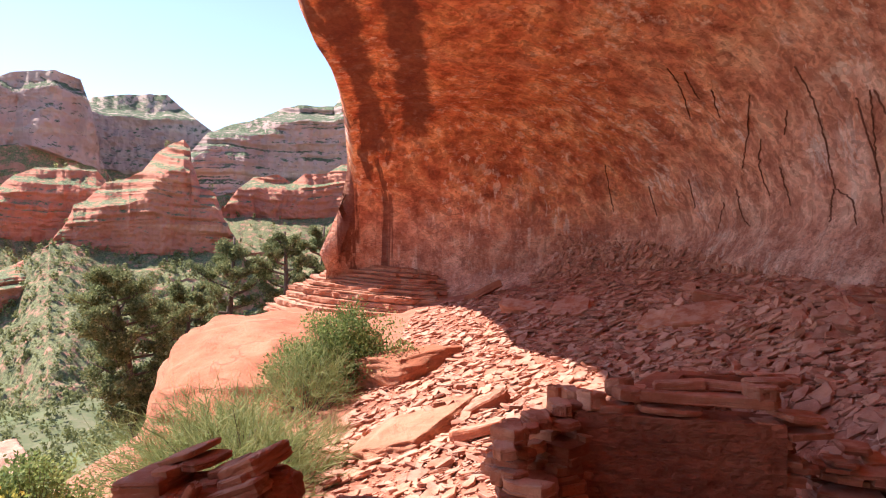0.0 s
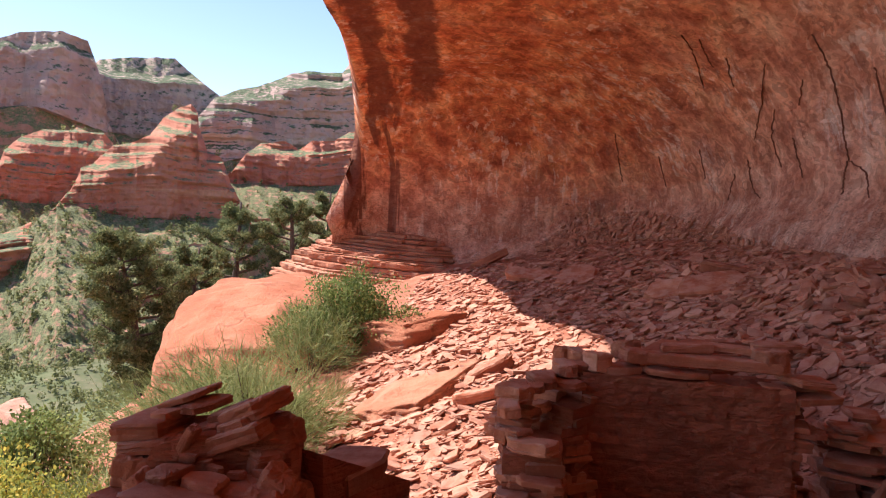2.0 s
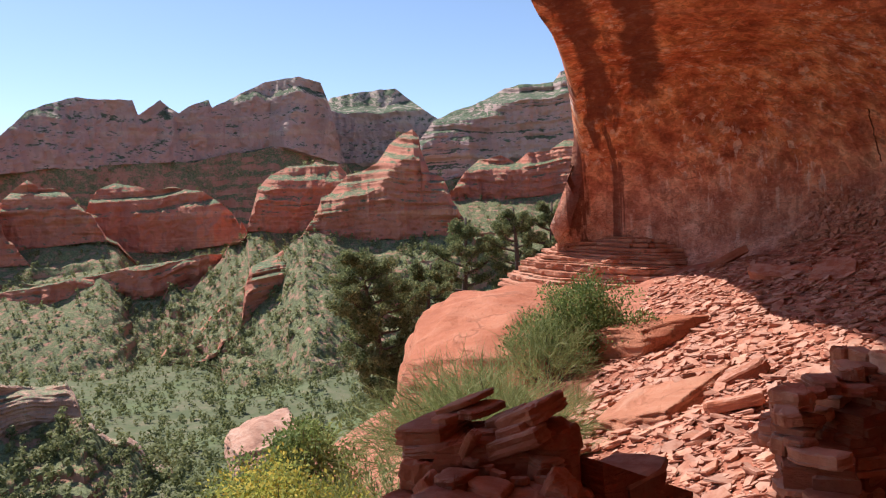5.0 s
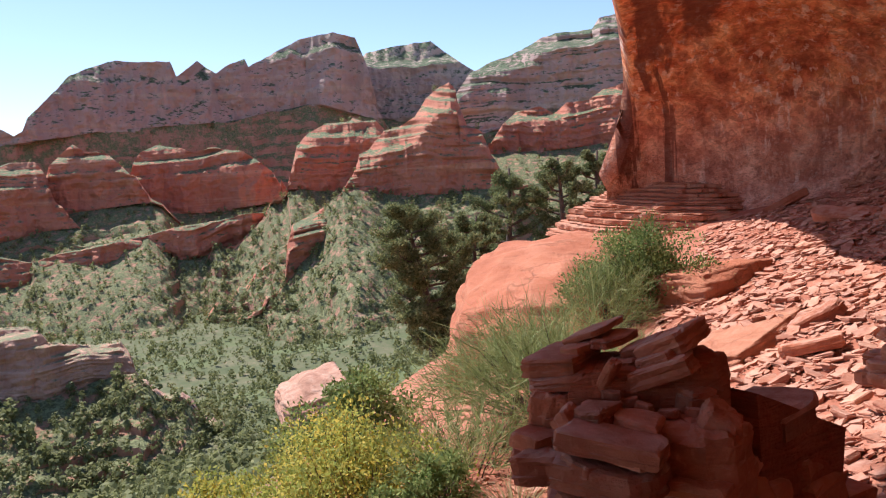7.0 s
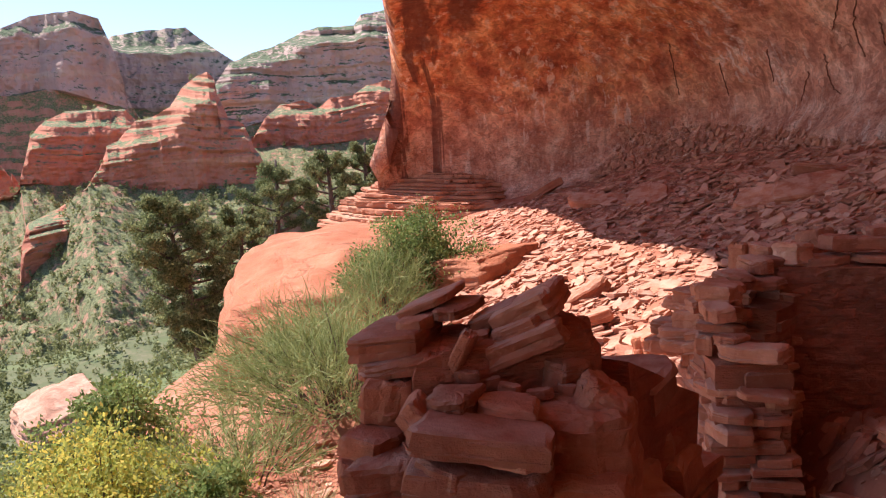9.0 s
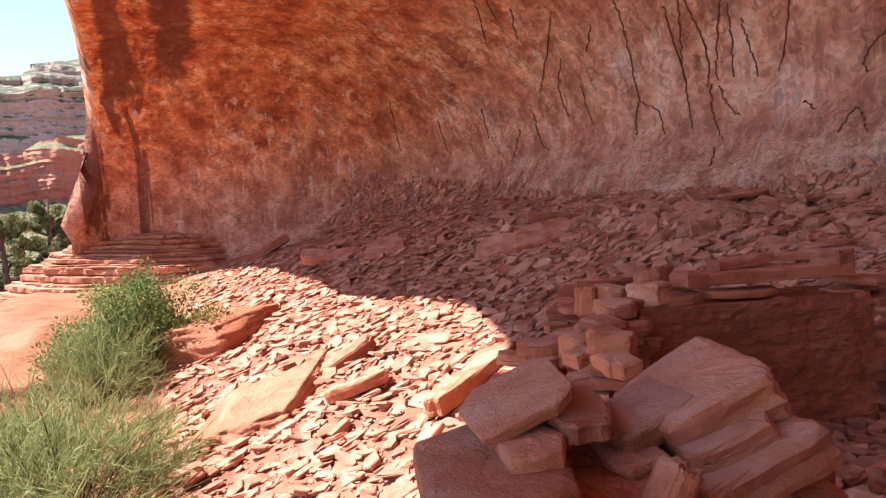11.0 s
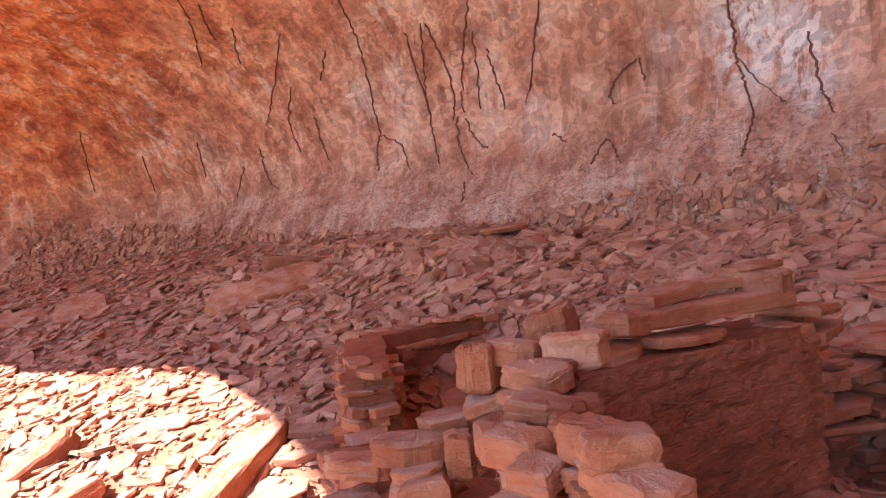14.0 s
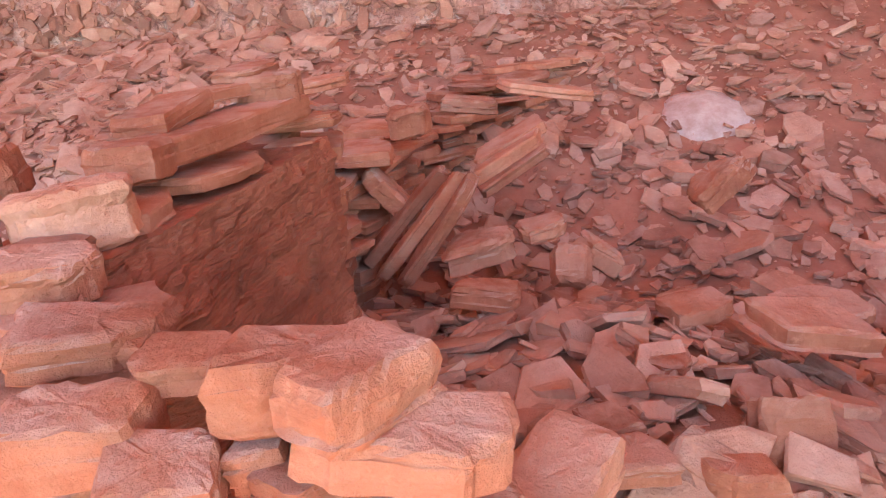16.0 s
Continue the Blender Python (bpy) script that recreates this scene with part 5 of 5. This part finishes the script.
def join(chunks):
    verts, faces, n = [], [], 0
    for v, f in chunks:
        verts += list(v)
        faces += [tuple(i + n for i in q) for q in f]
        n += len(v)
    return verts, faces


def leaves(centres, spread, count, size, rng, slim=0.45, rise=0.3):
    """Small two-triangle leaves in loose clumps round the centres."""
    c = np.repeat(np.asarray(centres, float), count, axis=0)
    k = len(c)
    d = rng.normal(0, 1, (k, 3))
    d /= np.linalg.norm(d, axis=1)[:, None]
    p = c + d * (spread * rng.uniform(0.15, 1, (k, 1)) ** 0.7) * np.array([1, 1, 0.75])
    ax = d + rng.normal(0, 0.6, (k, 3)) + np.array([0, 0, rise])
    ax /= np.linalg.norm(ax, axis=1)[:, None]
    si = np.cross(ax, rng.normal(0, 1, (k, 3)))
    si /= np.maximum(1e-6, np.linalg.norm(si, axis=1))[:, None]
    l = size * rng.uniform(0.6, 1.4, (k, 1))
    v = np.stack([p - ax * l / 2, p + si * l * slim / 2, p + ax * l / 2, p - si * l * slim / 2], 1).reshape(-1, 3)
    return v, np.arange(4 * k).reshape(-1, 4).tolist()


def tree(name, base, height, width, seed, label, lean=(0.0, 0.0), clumps=240, per=110, leaf=0.12, bare=0.1, limbs=34):
    rng = np.random.RandomState(seed)
    root = tagged(new(name), label, "tree")
    root.matrix_world = Matrix.Translation(base)
    trunk_pts = [(lean[0] * k + 0.12 * math.sin(k * 5 + seed), lean[1] * k + 0.1 * math.cos(k * 4 + seed), -0.4 + (height * 0.9 + 0.4) * k) for k in np.linspace(0, 1, 9)]
    r0 = height * 0.03
    chunks, tips = [tube(trunk_pts, [r0 * (1 - 0.85 * k) + 0.01 for k in np.linspace(0, 1, 9)], 8)], []
    for i in range(limbs):
        k = bare + (0.95 - bare) * (i + rng.uniform(0, 1)) / limbs
        s = np.array([np.interp(k, np.linspace(0, 1, 9), [q[j] for q in trunk_pts]) for j in range(3)])
        a = i * 2.4 + rng.uniform(-0.5, 0.5)
        reach = width / 2 * (math.sin(math.pi * min(1, (1 - k) * 1.05 + 0.1) ** 0.75) * 0.45 + 0.55) * min(1.0, (1 - k) * 3 + 0.2) * rng.uniform(0.7, 1.15)
        e = s + np.array([math.cos(a) * reach, math.sin(a) * reach, reach * rng.uniform(0.15, 0.6)])
        mid = (s + e) / 2 + np.array([0, 0, -0.1 * reach]) + rng.normal(0, 0.06, 3)
        pts = [s, mid, e]
        chunks.append(tube(pts, [r0 * 0.4 * (1 - 0.6 * k), r0 * 0.22, 0.012], 5))
        for j in range(max(3, clumps // limbs)):
            f = rng.uniform(0.35, 1.08)
            q = (1 - f) ** 2 * s + 2 * f * (1 - f) * mid + f * f * e
            o = q + rng.normal(0, 0.16 * width / 4, 3) + np.array([0, 0, 0.1])
            tips.append(o)
            if j % 2 == 0:
                chunks.append(tube([q, (q + o) / 2, o], [0.016, 0.012, 0.005], 3))
    v, f = join(chunks)
    part("trunk", mesh_of("trunk", v, f, M_BARK, True), root, "twisted grey-brown trunk and limbs")
    v, f = leaves(tips, 0.3 * width / 4, int(per * 1.35), leaf * 0.85, rng, 0.5)
    part("crown", mesh_of("crown", v, f, M_JUNIPER), root, "dark olive-green clumped foliage")
    return root


tree("juniper_tree", (-10.9, 27.0, gz(-10.9, 27.0) - 0.2), 6.6 + max(0, -5.3 - gz(-10.9, 27.0)), 3.7, 401, "tall dark juniper beside the sunlit rock, partly bare inside", (-0.9, 0.0), 380, 100)
tree("juniper_tree", (-10.6, 31.0, gz(-10.6, 31.0) - 0.2), 6.0 + max(0, -5.3 - gz(-10.6, 31.0)), 3.0, 403, "smaller dark juniper behind the rounded rock", (0.3, 0.0), 280, 100)
tree("pinyon_tree", (-12.3, 42.0, gz(-12.3, 42.0) - 0.2), 3.3 - gz(-12.3, 42.0), 4.6, 405, "bushy green pinyon pine on the slope", (0.2, 0.0), 420, 100, 0.13)
tree("pinyon_tree", (-9.3, 42.0, gz(-9.3, 42.0) - 0.2), 3.5 - gz(-9.3, 42.0), 3.6, 407, "green pinyon pine beside the alcove's edge", (0.2, 0.0), 360, 100, 0.13)
tree("pinyon_tree", (-7.2, 43.0, gz(-7.2, 43.0) - 0.2), 3.7 - gz(-7.2, 43.0), 3.2, 409, "slim green pinyon pine behind the ledge", (0.1, 0.0), 320, 100, 0.13)


def broom(name, base, height, width, count, seed, mat, label, lean=0.0, curl=0.5, thick=0.0055, category="bush", twig=True):
    """A bush of many thin rising stems with finer side shoots."""
    rng = np.random.RandomState(seed)
    root = tagged(new(name), label, category)
    root.matrix_world = Matrix.Translation(base)
    verts, faces = [], []
    woody = []
    for i in range(count):
        a, out = rng.uniform(0, 2 * math.pi), rng.uniform(0, 1) ** 0.5
        h = height * rng.uniform(0.4, 1.05) * (1 - 0.6 * out * out)
        s = np.array([math.cos(a), math.sin(a), 0]) * out * width * 0.16
        e = np.array([math.cos(a) * out * width / 2 + lean, math.sin(a) * out * width / 2, h])
        m = (s + e) / 2 + np.array([0, 0, h * curl * 0.3]) + rng.normal(0, 0.09 * height, 3)
        pts = [(1 - t) ** 2 * s + 2 * t * (1 - t) * m + t * t * e for t in (0, 0.35, 0.7, 1.0)]
        if twig and i % 6 == 0:
            woody.append(tube(pts[:3], [thick * 2.2, thick * 1.6, thick * 0.8], 4))
        for j in range(15 if twig else 1):
            if twig:
                t = rng.uniform(0.35, 1.0)
                p = (1 - t) ** 2 * s + 2 * t * (1 - t) * m + t * t * e
                d = (e - m) / np.linalg.norm(e - m) + rng.normal(0, 0.6, 3) + np.array([0, 0, 0.15])
                l = height * rng.uniform(0.06, 0.17)
                q = p + d * l
                chain = [p, (p + q) / 2 + rng.normal(0, 0.01, 3), q]
            else:
                chain = pts
            side = np.cross(chain[-1] - chain[0], rng.normal(0, 1, 3))
            side = side / max(1e-6, np.linalg.norm(side)) * thick
            k0 = len(verts)
            for q_i, c in enumerate(chain):
                w = 1 - 0.8 * q_i / (len(chain) - 1)
                verts += [tuple(c - side * w), tuple(c + side * w)]
            for q_i in range(len(chain) - 1):
                faces.append((k0 + 2 * q_i, k0 + 2 * q_i + 1, k0 + 2 * q_i + 3, k0 + 2 * q_i + 2))
    if woody:
        v, f = join(woody)
        part("woody_base", mesh_of("woody_base", v, f, M_BARK), root, "thin grey woody stems")
    part("foliage" if twig else "tuft", mesh_of("foliage", verts, faces, mat), root)
    return root


def leafy_bush(name, base, height, width, clumps, per, leaf, seed, mat, label):
    rng = np.random.RandomState(seed)
    root = tagged(new(name), label, "bush")
    root.matrix_world = Matrix.Translation(base)
    tips, chunks = [], []
    for i in range(clumps):
        a, out = rng.uniform(0, 2 * math.pi), rng.uniform(0, 1) ** 0.5
        r = width / 2 * out * (0.8 + 0.3 * math.sin(3 * a + seed))
        z = height * (1 - 0.75 * out * out) * rng.uniform(0.35, 1.05)
        tips.append((math.cos(a) * r, math.sin(a) * r, z))
        if i % 2 == 0:
            t = np.array(tips[-1])
            chunks.append(tube([t * 0.05, t * 0.55 + rng.normal(0, 0.04, 3), t], [0.014, 0.009, 0.004], 4))
    v, f = join(chunks)
    part("woody_base", mesh_of("woody_base", v, f, M_BARK), root, "thin grey-brown stems")
    v, f = leaves(tips, 0.2 * width / 2, per, leaf, rng, 0.55)
    part("foliage", mesh_of("foliage", v, f, mat), root)
    return root


broom("feathery_bush", (-2.45, 10.2, gz(-2.45, 10.2) - 0.05), 1.4, 3.5, 640, 501, M_BROOM, "feathery pale green desert broom with grey stems", -0.2)
broom("feathery_bush", (-3.2, 12.6, gz(-3.2, 12.6) - 0.05), 1.0, 1.9, 300, 503, M_BROOM, "feathery green desert broom against the rock", -0.1)
leafy_bush("green_bush", (-1.9, 15.8, gz(-1.9, 15.8)), 1.6, 3.1, 260, 70, 0.06, 505, M_BUSH, "bright green leafy bush on sunlit rock")
broom("feathery_bush", (-2.4, 14.4, gz(-2.4, 14.4)), 1.35, 2.0, 220, 507, M_BROOM, "slender green broom shoots beside a leafy bush")
leafy_bush("yellow_bush", (-4.1, 7.8, -2.4), 1.65, 3.4, 330, 90, 0.05, 509, M_YELLOW, "yellow and green leafy bush turning colour")
leafy_bush("yellow_bush", (-5.4, 7.2, -2.95), 1.65, 2.6, 200, 80, 0.05, 511, M_YELLOW, "yellowing leafy bush on the slope")
leafy_bush("green_bush", (-6.2, 12.0, gz(-6.2, 12.0) - 0.2), 1.8, 3.2, 200, 60, 0.08, 513, M_BUSH, "dense green bush below the rounded rock")
broom("dry_grass", (-1.6, 12.4, gz(-1.6, 12.4)), 0.55, 0.8, 260, 515, M_GRASS, "tuft of pale dry grass", 0, 0.8, 0.004, "grass", False)
broom("feathery_bush", (-3.0, 8.3, gz(-3.0, 8.3) - 0.05), 0.95, 2.1, 180, 519, M_BROOM, "low feathery green broom above a yellow bush")
broom("dry_grass", (-1.75, 6.2, gz(-1.75, 6.2)), 0.45, 0.9, 240, 521, M_GRASS, "sparse pale dry grass on red soil", 0, 0.8, 0.004, "grass", False)
broom("dry_grass", (-2.6, 6.6, gz(-2.6, 6.6)), 0.42, 1.0, 200, 523, M_GRASS, "pale dry grass beside a yellow bush", 0, 0.8, 0.004, "grass", False)
leafy_bush("green_bush", (-2.9, 7.2, gz(-2.9, 7.2)), 0.6, 1.2, 70, 60, 0.05, 525, M_BUSH, "low green leafy bush among dry grass")
broom("dry_grass", (-2.1, 7.2, gz(-2.1, 7.2)), 0.42, 1.0, 200, 517, M_GRASS, "pale dry grass under the broom", 0, 0.8, 0.004, "grass", False)


# ---- scrub on the canyon's slopes and floor ----
def scrub(name, count, seed, near, far, size, per, leaf, label, spots=()):
    rng = np.random.RandomState(seed)
    az = np.radians(rng.uniform(-2, 64, count))
    r = near * (far / near) ** rng.uniform(0, 1, count) ** 0.8
    x, y = EYE0[0] - np.sin(az) * r, EYE0[1] + np.cos(az) * r
    keep = (fbm(x * 0.02, y * 0.02, 0, seed) > 0.18) & (x < -7 - 0.02 * y)
    x, y = x[keep], y[keep]
    z = ground_z(x, y)
    if spots:
        extra = np.concatenate(spots)
        x, y, z = [np.concatenate([a, extra[:, i]]) for i, a in enumerate((x, y, z))]
    h = size * rng.uniform(0.5, 1.3, len(x)) * rng.choice([0.3, 0.45, 0.7, 1.0, 1.7], len(x))
    crown = []
    for lift, w in ((0.3, 0.5), (0.68, 0.3)):
        for s in range(2):
            o = rng.normal(0, 0.28, (len(x), 2)) * h[:, None] * w
            crown.append(np.column_stack([x + o[:, 0], y + o[:, 1], z + h * lift]))
    c = np.vstack(crown)
    hh = np.tile(h, 4)
    k = per
    cc = np.repeat(c, k, axis=0)
    hk = np.repeat(hh, k)[:, None]
    d = rng.normal(0, 1, (len(cc), 3))
    d /= np.linalg.norm(d, axis=1)[:, None]
    p = cc + d * hk * 0.2
    face = d + np.array([0, 0, 0.25]) + rng.normal(0, 0.35, d.shape)  # leaves lie along the crown's surface
    ax = np.cross(face, rng.normal(0, 1, d.shape))
    si = np.cross(ax, face)
    ax *= leaf * hk / np.linalg.norm(ax, axis=1)[:, None]
    si *= leaf * 0.7 * hk / np.linalg.norm(si, axis=1)[:, None]
    v = np.stack([p - ax / 2, p + si / 2, p + ax / 2, p - si / 2], 1).reshape(-1, 3)
    me = mesh_of(name, v, np.arange(len(v)).reshape(-1, 4).tolist(), M_SCRUB)
    return tagged(new(name, me), label, "scrub", kind="stuff")


scrub("valley_scrub", 24000, 301, 60, 600, 2.6, 7, 0.28, "grey-green juniper and oak scrub covering the canyon floor", SCRUB_SPOTS)
scrub("hillside_scrub", 420, 303, 26, 75, 1.6, 18, 0.2, "low green scrub on the near hillside")


# ---- cracks in the alcove's wall ----
def wall_tree():
    me = alcove.data
    co = np.empty(len(me.vertices) * 3)
    me.vertices.foreach_get("co", co)
    return BVHTree.FromPolygons([Vector(c) for c in co.reshape(-1, 3)], [tuple(p.vertices) for p in me.polygons])


WALL_TREE = wall_tree()
MID = Vector((-1.03, 3.47, 1.44))  # a point on the alcove's floor side, from which the wall is met


def crack(points, width, seed):
    """A thin tapering fissure that wanders down the wall through the points."""
    rng = np.random.RandomState(seed)
    n = 10 * (len(points) - 1) + 1
    p = spline(points, np.linspace(0, 1, n)) + rng.normal(0, 0.012, (n, 3))
    p[:, 2] += np.cumsum(rng.normal(0, 0.004, n))
    verts, faces = [], []
    for i, c in enumerate(p):
        hit, nrm, _, _ = WALL_TREE.ray_cast(MID, (Vector(c) - MID).normalized())
        d = Vector(p[min(i + 1, n - 1)] - p[max(i - 1, 0)])
        if nrm.dot(Vector((0, 6, 1.5)) - hit) < 0:
            nrm = -nrm
        side = d.cross(nrm).normalized()
        w = width * (0.35 + 0.65 * math.sin(math.pi * min(1, (i + 1) / n) ** 0.6)) * rng.uniform(0.7, 1.3)
        for s, lift in ((-1, -0.02), (-0.6, 0.03), (0.6, 0.03), (1, -0.02)):
            verts.append(tuple(hit + side * w * s + nrm * lift))
    for i in range(n - 1):
        faces += [(4 * i + j, 4 * i + j + 1, 4 * i + j + 5, 4 * i + j + 4) for j in range(3)]
    ob = part("crack", mesh_of("crack", verts, faces, M_CRACK, True), alcove)
    return ob


crack([(7.31, 15.78, 5.73), (7.31, 15.34, 4.97), (7.31, 15.07, 4.17), (7.31, 14.89, 3.40), (7.33, 14.83, 3.06)], 0.011, 801)
crack([(7.32, 14.84, 3.06), (7.31, 14.95, 2.78), (7.30, 14.96, 2.46)], 0.008, 802)
crack([(7.32, 14.81, 3.05), (7.41, 14.35, 2.79), (7.44, 14.23, 2.37)], 0.008, 803)
crack([(7.47, 14.11, 4.69), (7.51, 13.89, 3.95), (7.54, 13.77, 3.48), (7.56, 13.68, 2.92), (7.58, 13.61, 2.37)], 0.011, 804)
crack([(7.56, 13.67, 4.74), (7.63, 13.33, 4.04), (7.66, 13.21, 3.44), (7.66, 13.24, 3.10)], 0.011, 805)
crack([(7.74, 12.75, 5.05), (7.72, 12.89, 4.42), (7.70, 13.00, 3.79), (7.69, 13.05, 3.17)], 0.011, 806)
crack([(7.76, 12.76, 4.40), (7.76, 12.72, 3.74), (7.75, 12.72, 3.15)], 0.008, 807)
crack([(7.79, 12.52, 4.07), (7.84, 12.35, 3.48), (7.85, 12.25, 3.10)], 0.008, 808)
crack([(8.00, 11.53, 4.74), (7.96, 11.72, 3.73), (7.93, 11.87, 3.09)], 0.008, 809)
crack([(7.54, 13.76, 4.76), (7.54, 13.75, 4.12), (7.54, 13.77, 3.51)], 0.008, 810)
crack([(7.70, 13.00, 3.07), (7.73, 12.86, 2.72), (7.77, 12.62, 2.48)], 0.008, 811)
crack([(7.66, 13.17, 3.14), (7.67, 13.18, 2.66), (7.69, 12.99, 2.16)], 0.008, 812)
crack([(8.11, 10.00, 3.40), (8.17, 10.30, 3.29), (8.19, 10.54, 3.00), (8.20, 10.48, 2.83)], 0.011, 813)
crack([(8.12, 9.99, 3.40), (8.09, 9.90, 3.09)], 0.008, 814)
crack([(7.82, 8.52, 3.88), (7.83, 8.47, 3.39), (7.83, 8.47, 3.08), (7.80, 8.38, 2.76), (7.79, 8.31, 2.34), (7.81, 8.43, 2.01), (7.83, 8.51, 1.84)], 0.011, 815)
crack([(7.82, 8.45, 3.04), (7.76, 8.15, 2.65), (7.69, 7.86, 2.37)], 0.008, 816)
crack([(7.63, 7.52, 3.09), (7.62, 7.49, 2.71), (7.60, 7.41, 2.38), (7.57, 7.32, 2.17)], 0.011, 817)
crack([(7.59, 7.37, 1.98), (7.56, 7.25, 1.71)], 0.008, 818)
crack([(7.15, 17.68, 5.51), (7.08, 17.98, 4.48), (7.01, 18.29, 3.73)], 0.008, 819)
crack([(7.19, 17.50, 4.39), (7.16, 17.63, 3.70), (7.22, 17.40, 3.07)], 0.008, 820)
crack([(7.31, 16.87, 3.70), (7.31, 16.72, 3.22), (7.30, 16.51, 2.82)], 0.008, 821)
crack([(7.31, 16.33, 4.87), (7.30, 16.59, 4.35)], 0.008, 822)
crack([(6.43, 20.84, 7.00), (6.54, 20.40, 6.23), (6.59, 20.19, 5.36)], 0.008, 823)
crack([(6.84, 19.09, 5.94), (6.87, 18.92, 5.15)], 0.008, 824)
crack([(4.92, 23.79, 4.41), (4.99, 23.70, 3.51), (5.06, 23.56, 2.91)], 0.008, 825)
crack([(6.48, 20.60, 3.71), (6.53, 20.40, 2.88)], 0.008, 826)
crack([(6.95, 18.59, 3.33), (6.98, 18.41, 2.68), (7.05, 18.14, 2.39)], 0.008, 827)
crack([(7.67, 13.12, 2.03), (7.65, 13.27, 1.70)], 0.008, 828)
crack([(5.82, 22.26, 3.64), (5.95, 22.02, 2.76)], 0.008, 829)
crack([(8.12, 10.95, 2.05), (8.19, 10.66, 2.36), (8.21, 10.50, 2.00)], 0.008, 830)
crack([(8.01, 11.48, 2.59), (8.06, 11.29, 2.43)], 0.008, 831)
crack([(6.82, 19.14, 3.01), (6.75, 19.41, 2.39)], 0.008, 832)
crack([(6.60, 20.12, 6.69), (6.66, 19.88, 6.11), (6.70, 19.65, 5.80)], 0.008, 833)


# ---- ashy patch on the floor ----
def ash_mound(x, y, r, h):
    n, rings = 28, 6
    verts, faces = [(x, y, gz(x, y) + h)], []
    for i in range(1, rings + 1):
        for j in range(n):
            a = 2 * math.pi * j / n
            q = r * i / rings * (0.75 + 0.5 * float(vnoise(math.cos(a) * 1.7 + 3, math.sin(a) * 1.7, 0, 55)))
            px, py = x + q * math.cos(a), y + q * math.sin(a)
            verts.append((px, py, gz(px, py) + h * (1 - (i / rings) ** 2) - (0.03 if i == rings else 0) + 0.012 * float(vnoise(px * 30, py * 30, 0, 56))))
    for j in range(n):
        faces.append((0, 1 + j, 1 + (j + 1) % n))
    for i in range(rings - 1):
        for j in range(n):
            b = 1 + i * n
            faces.append((b + j, b + n + j, b + n + (j + 1) % n, b + (j + 1) % n))
    return tagged(new("ash_patch", mesh_of("ash_patch", verts, faces, M_ASH, True)), "pale ashy dust heap on the alcove floor", "ash")


ash_mound(4.75, 3.35, 0.3, 0.1)
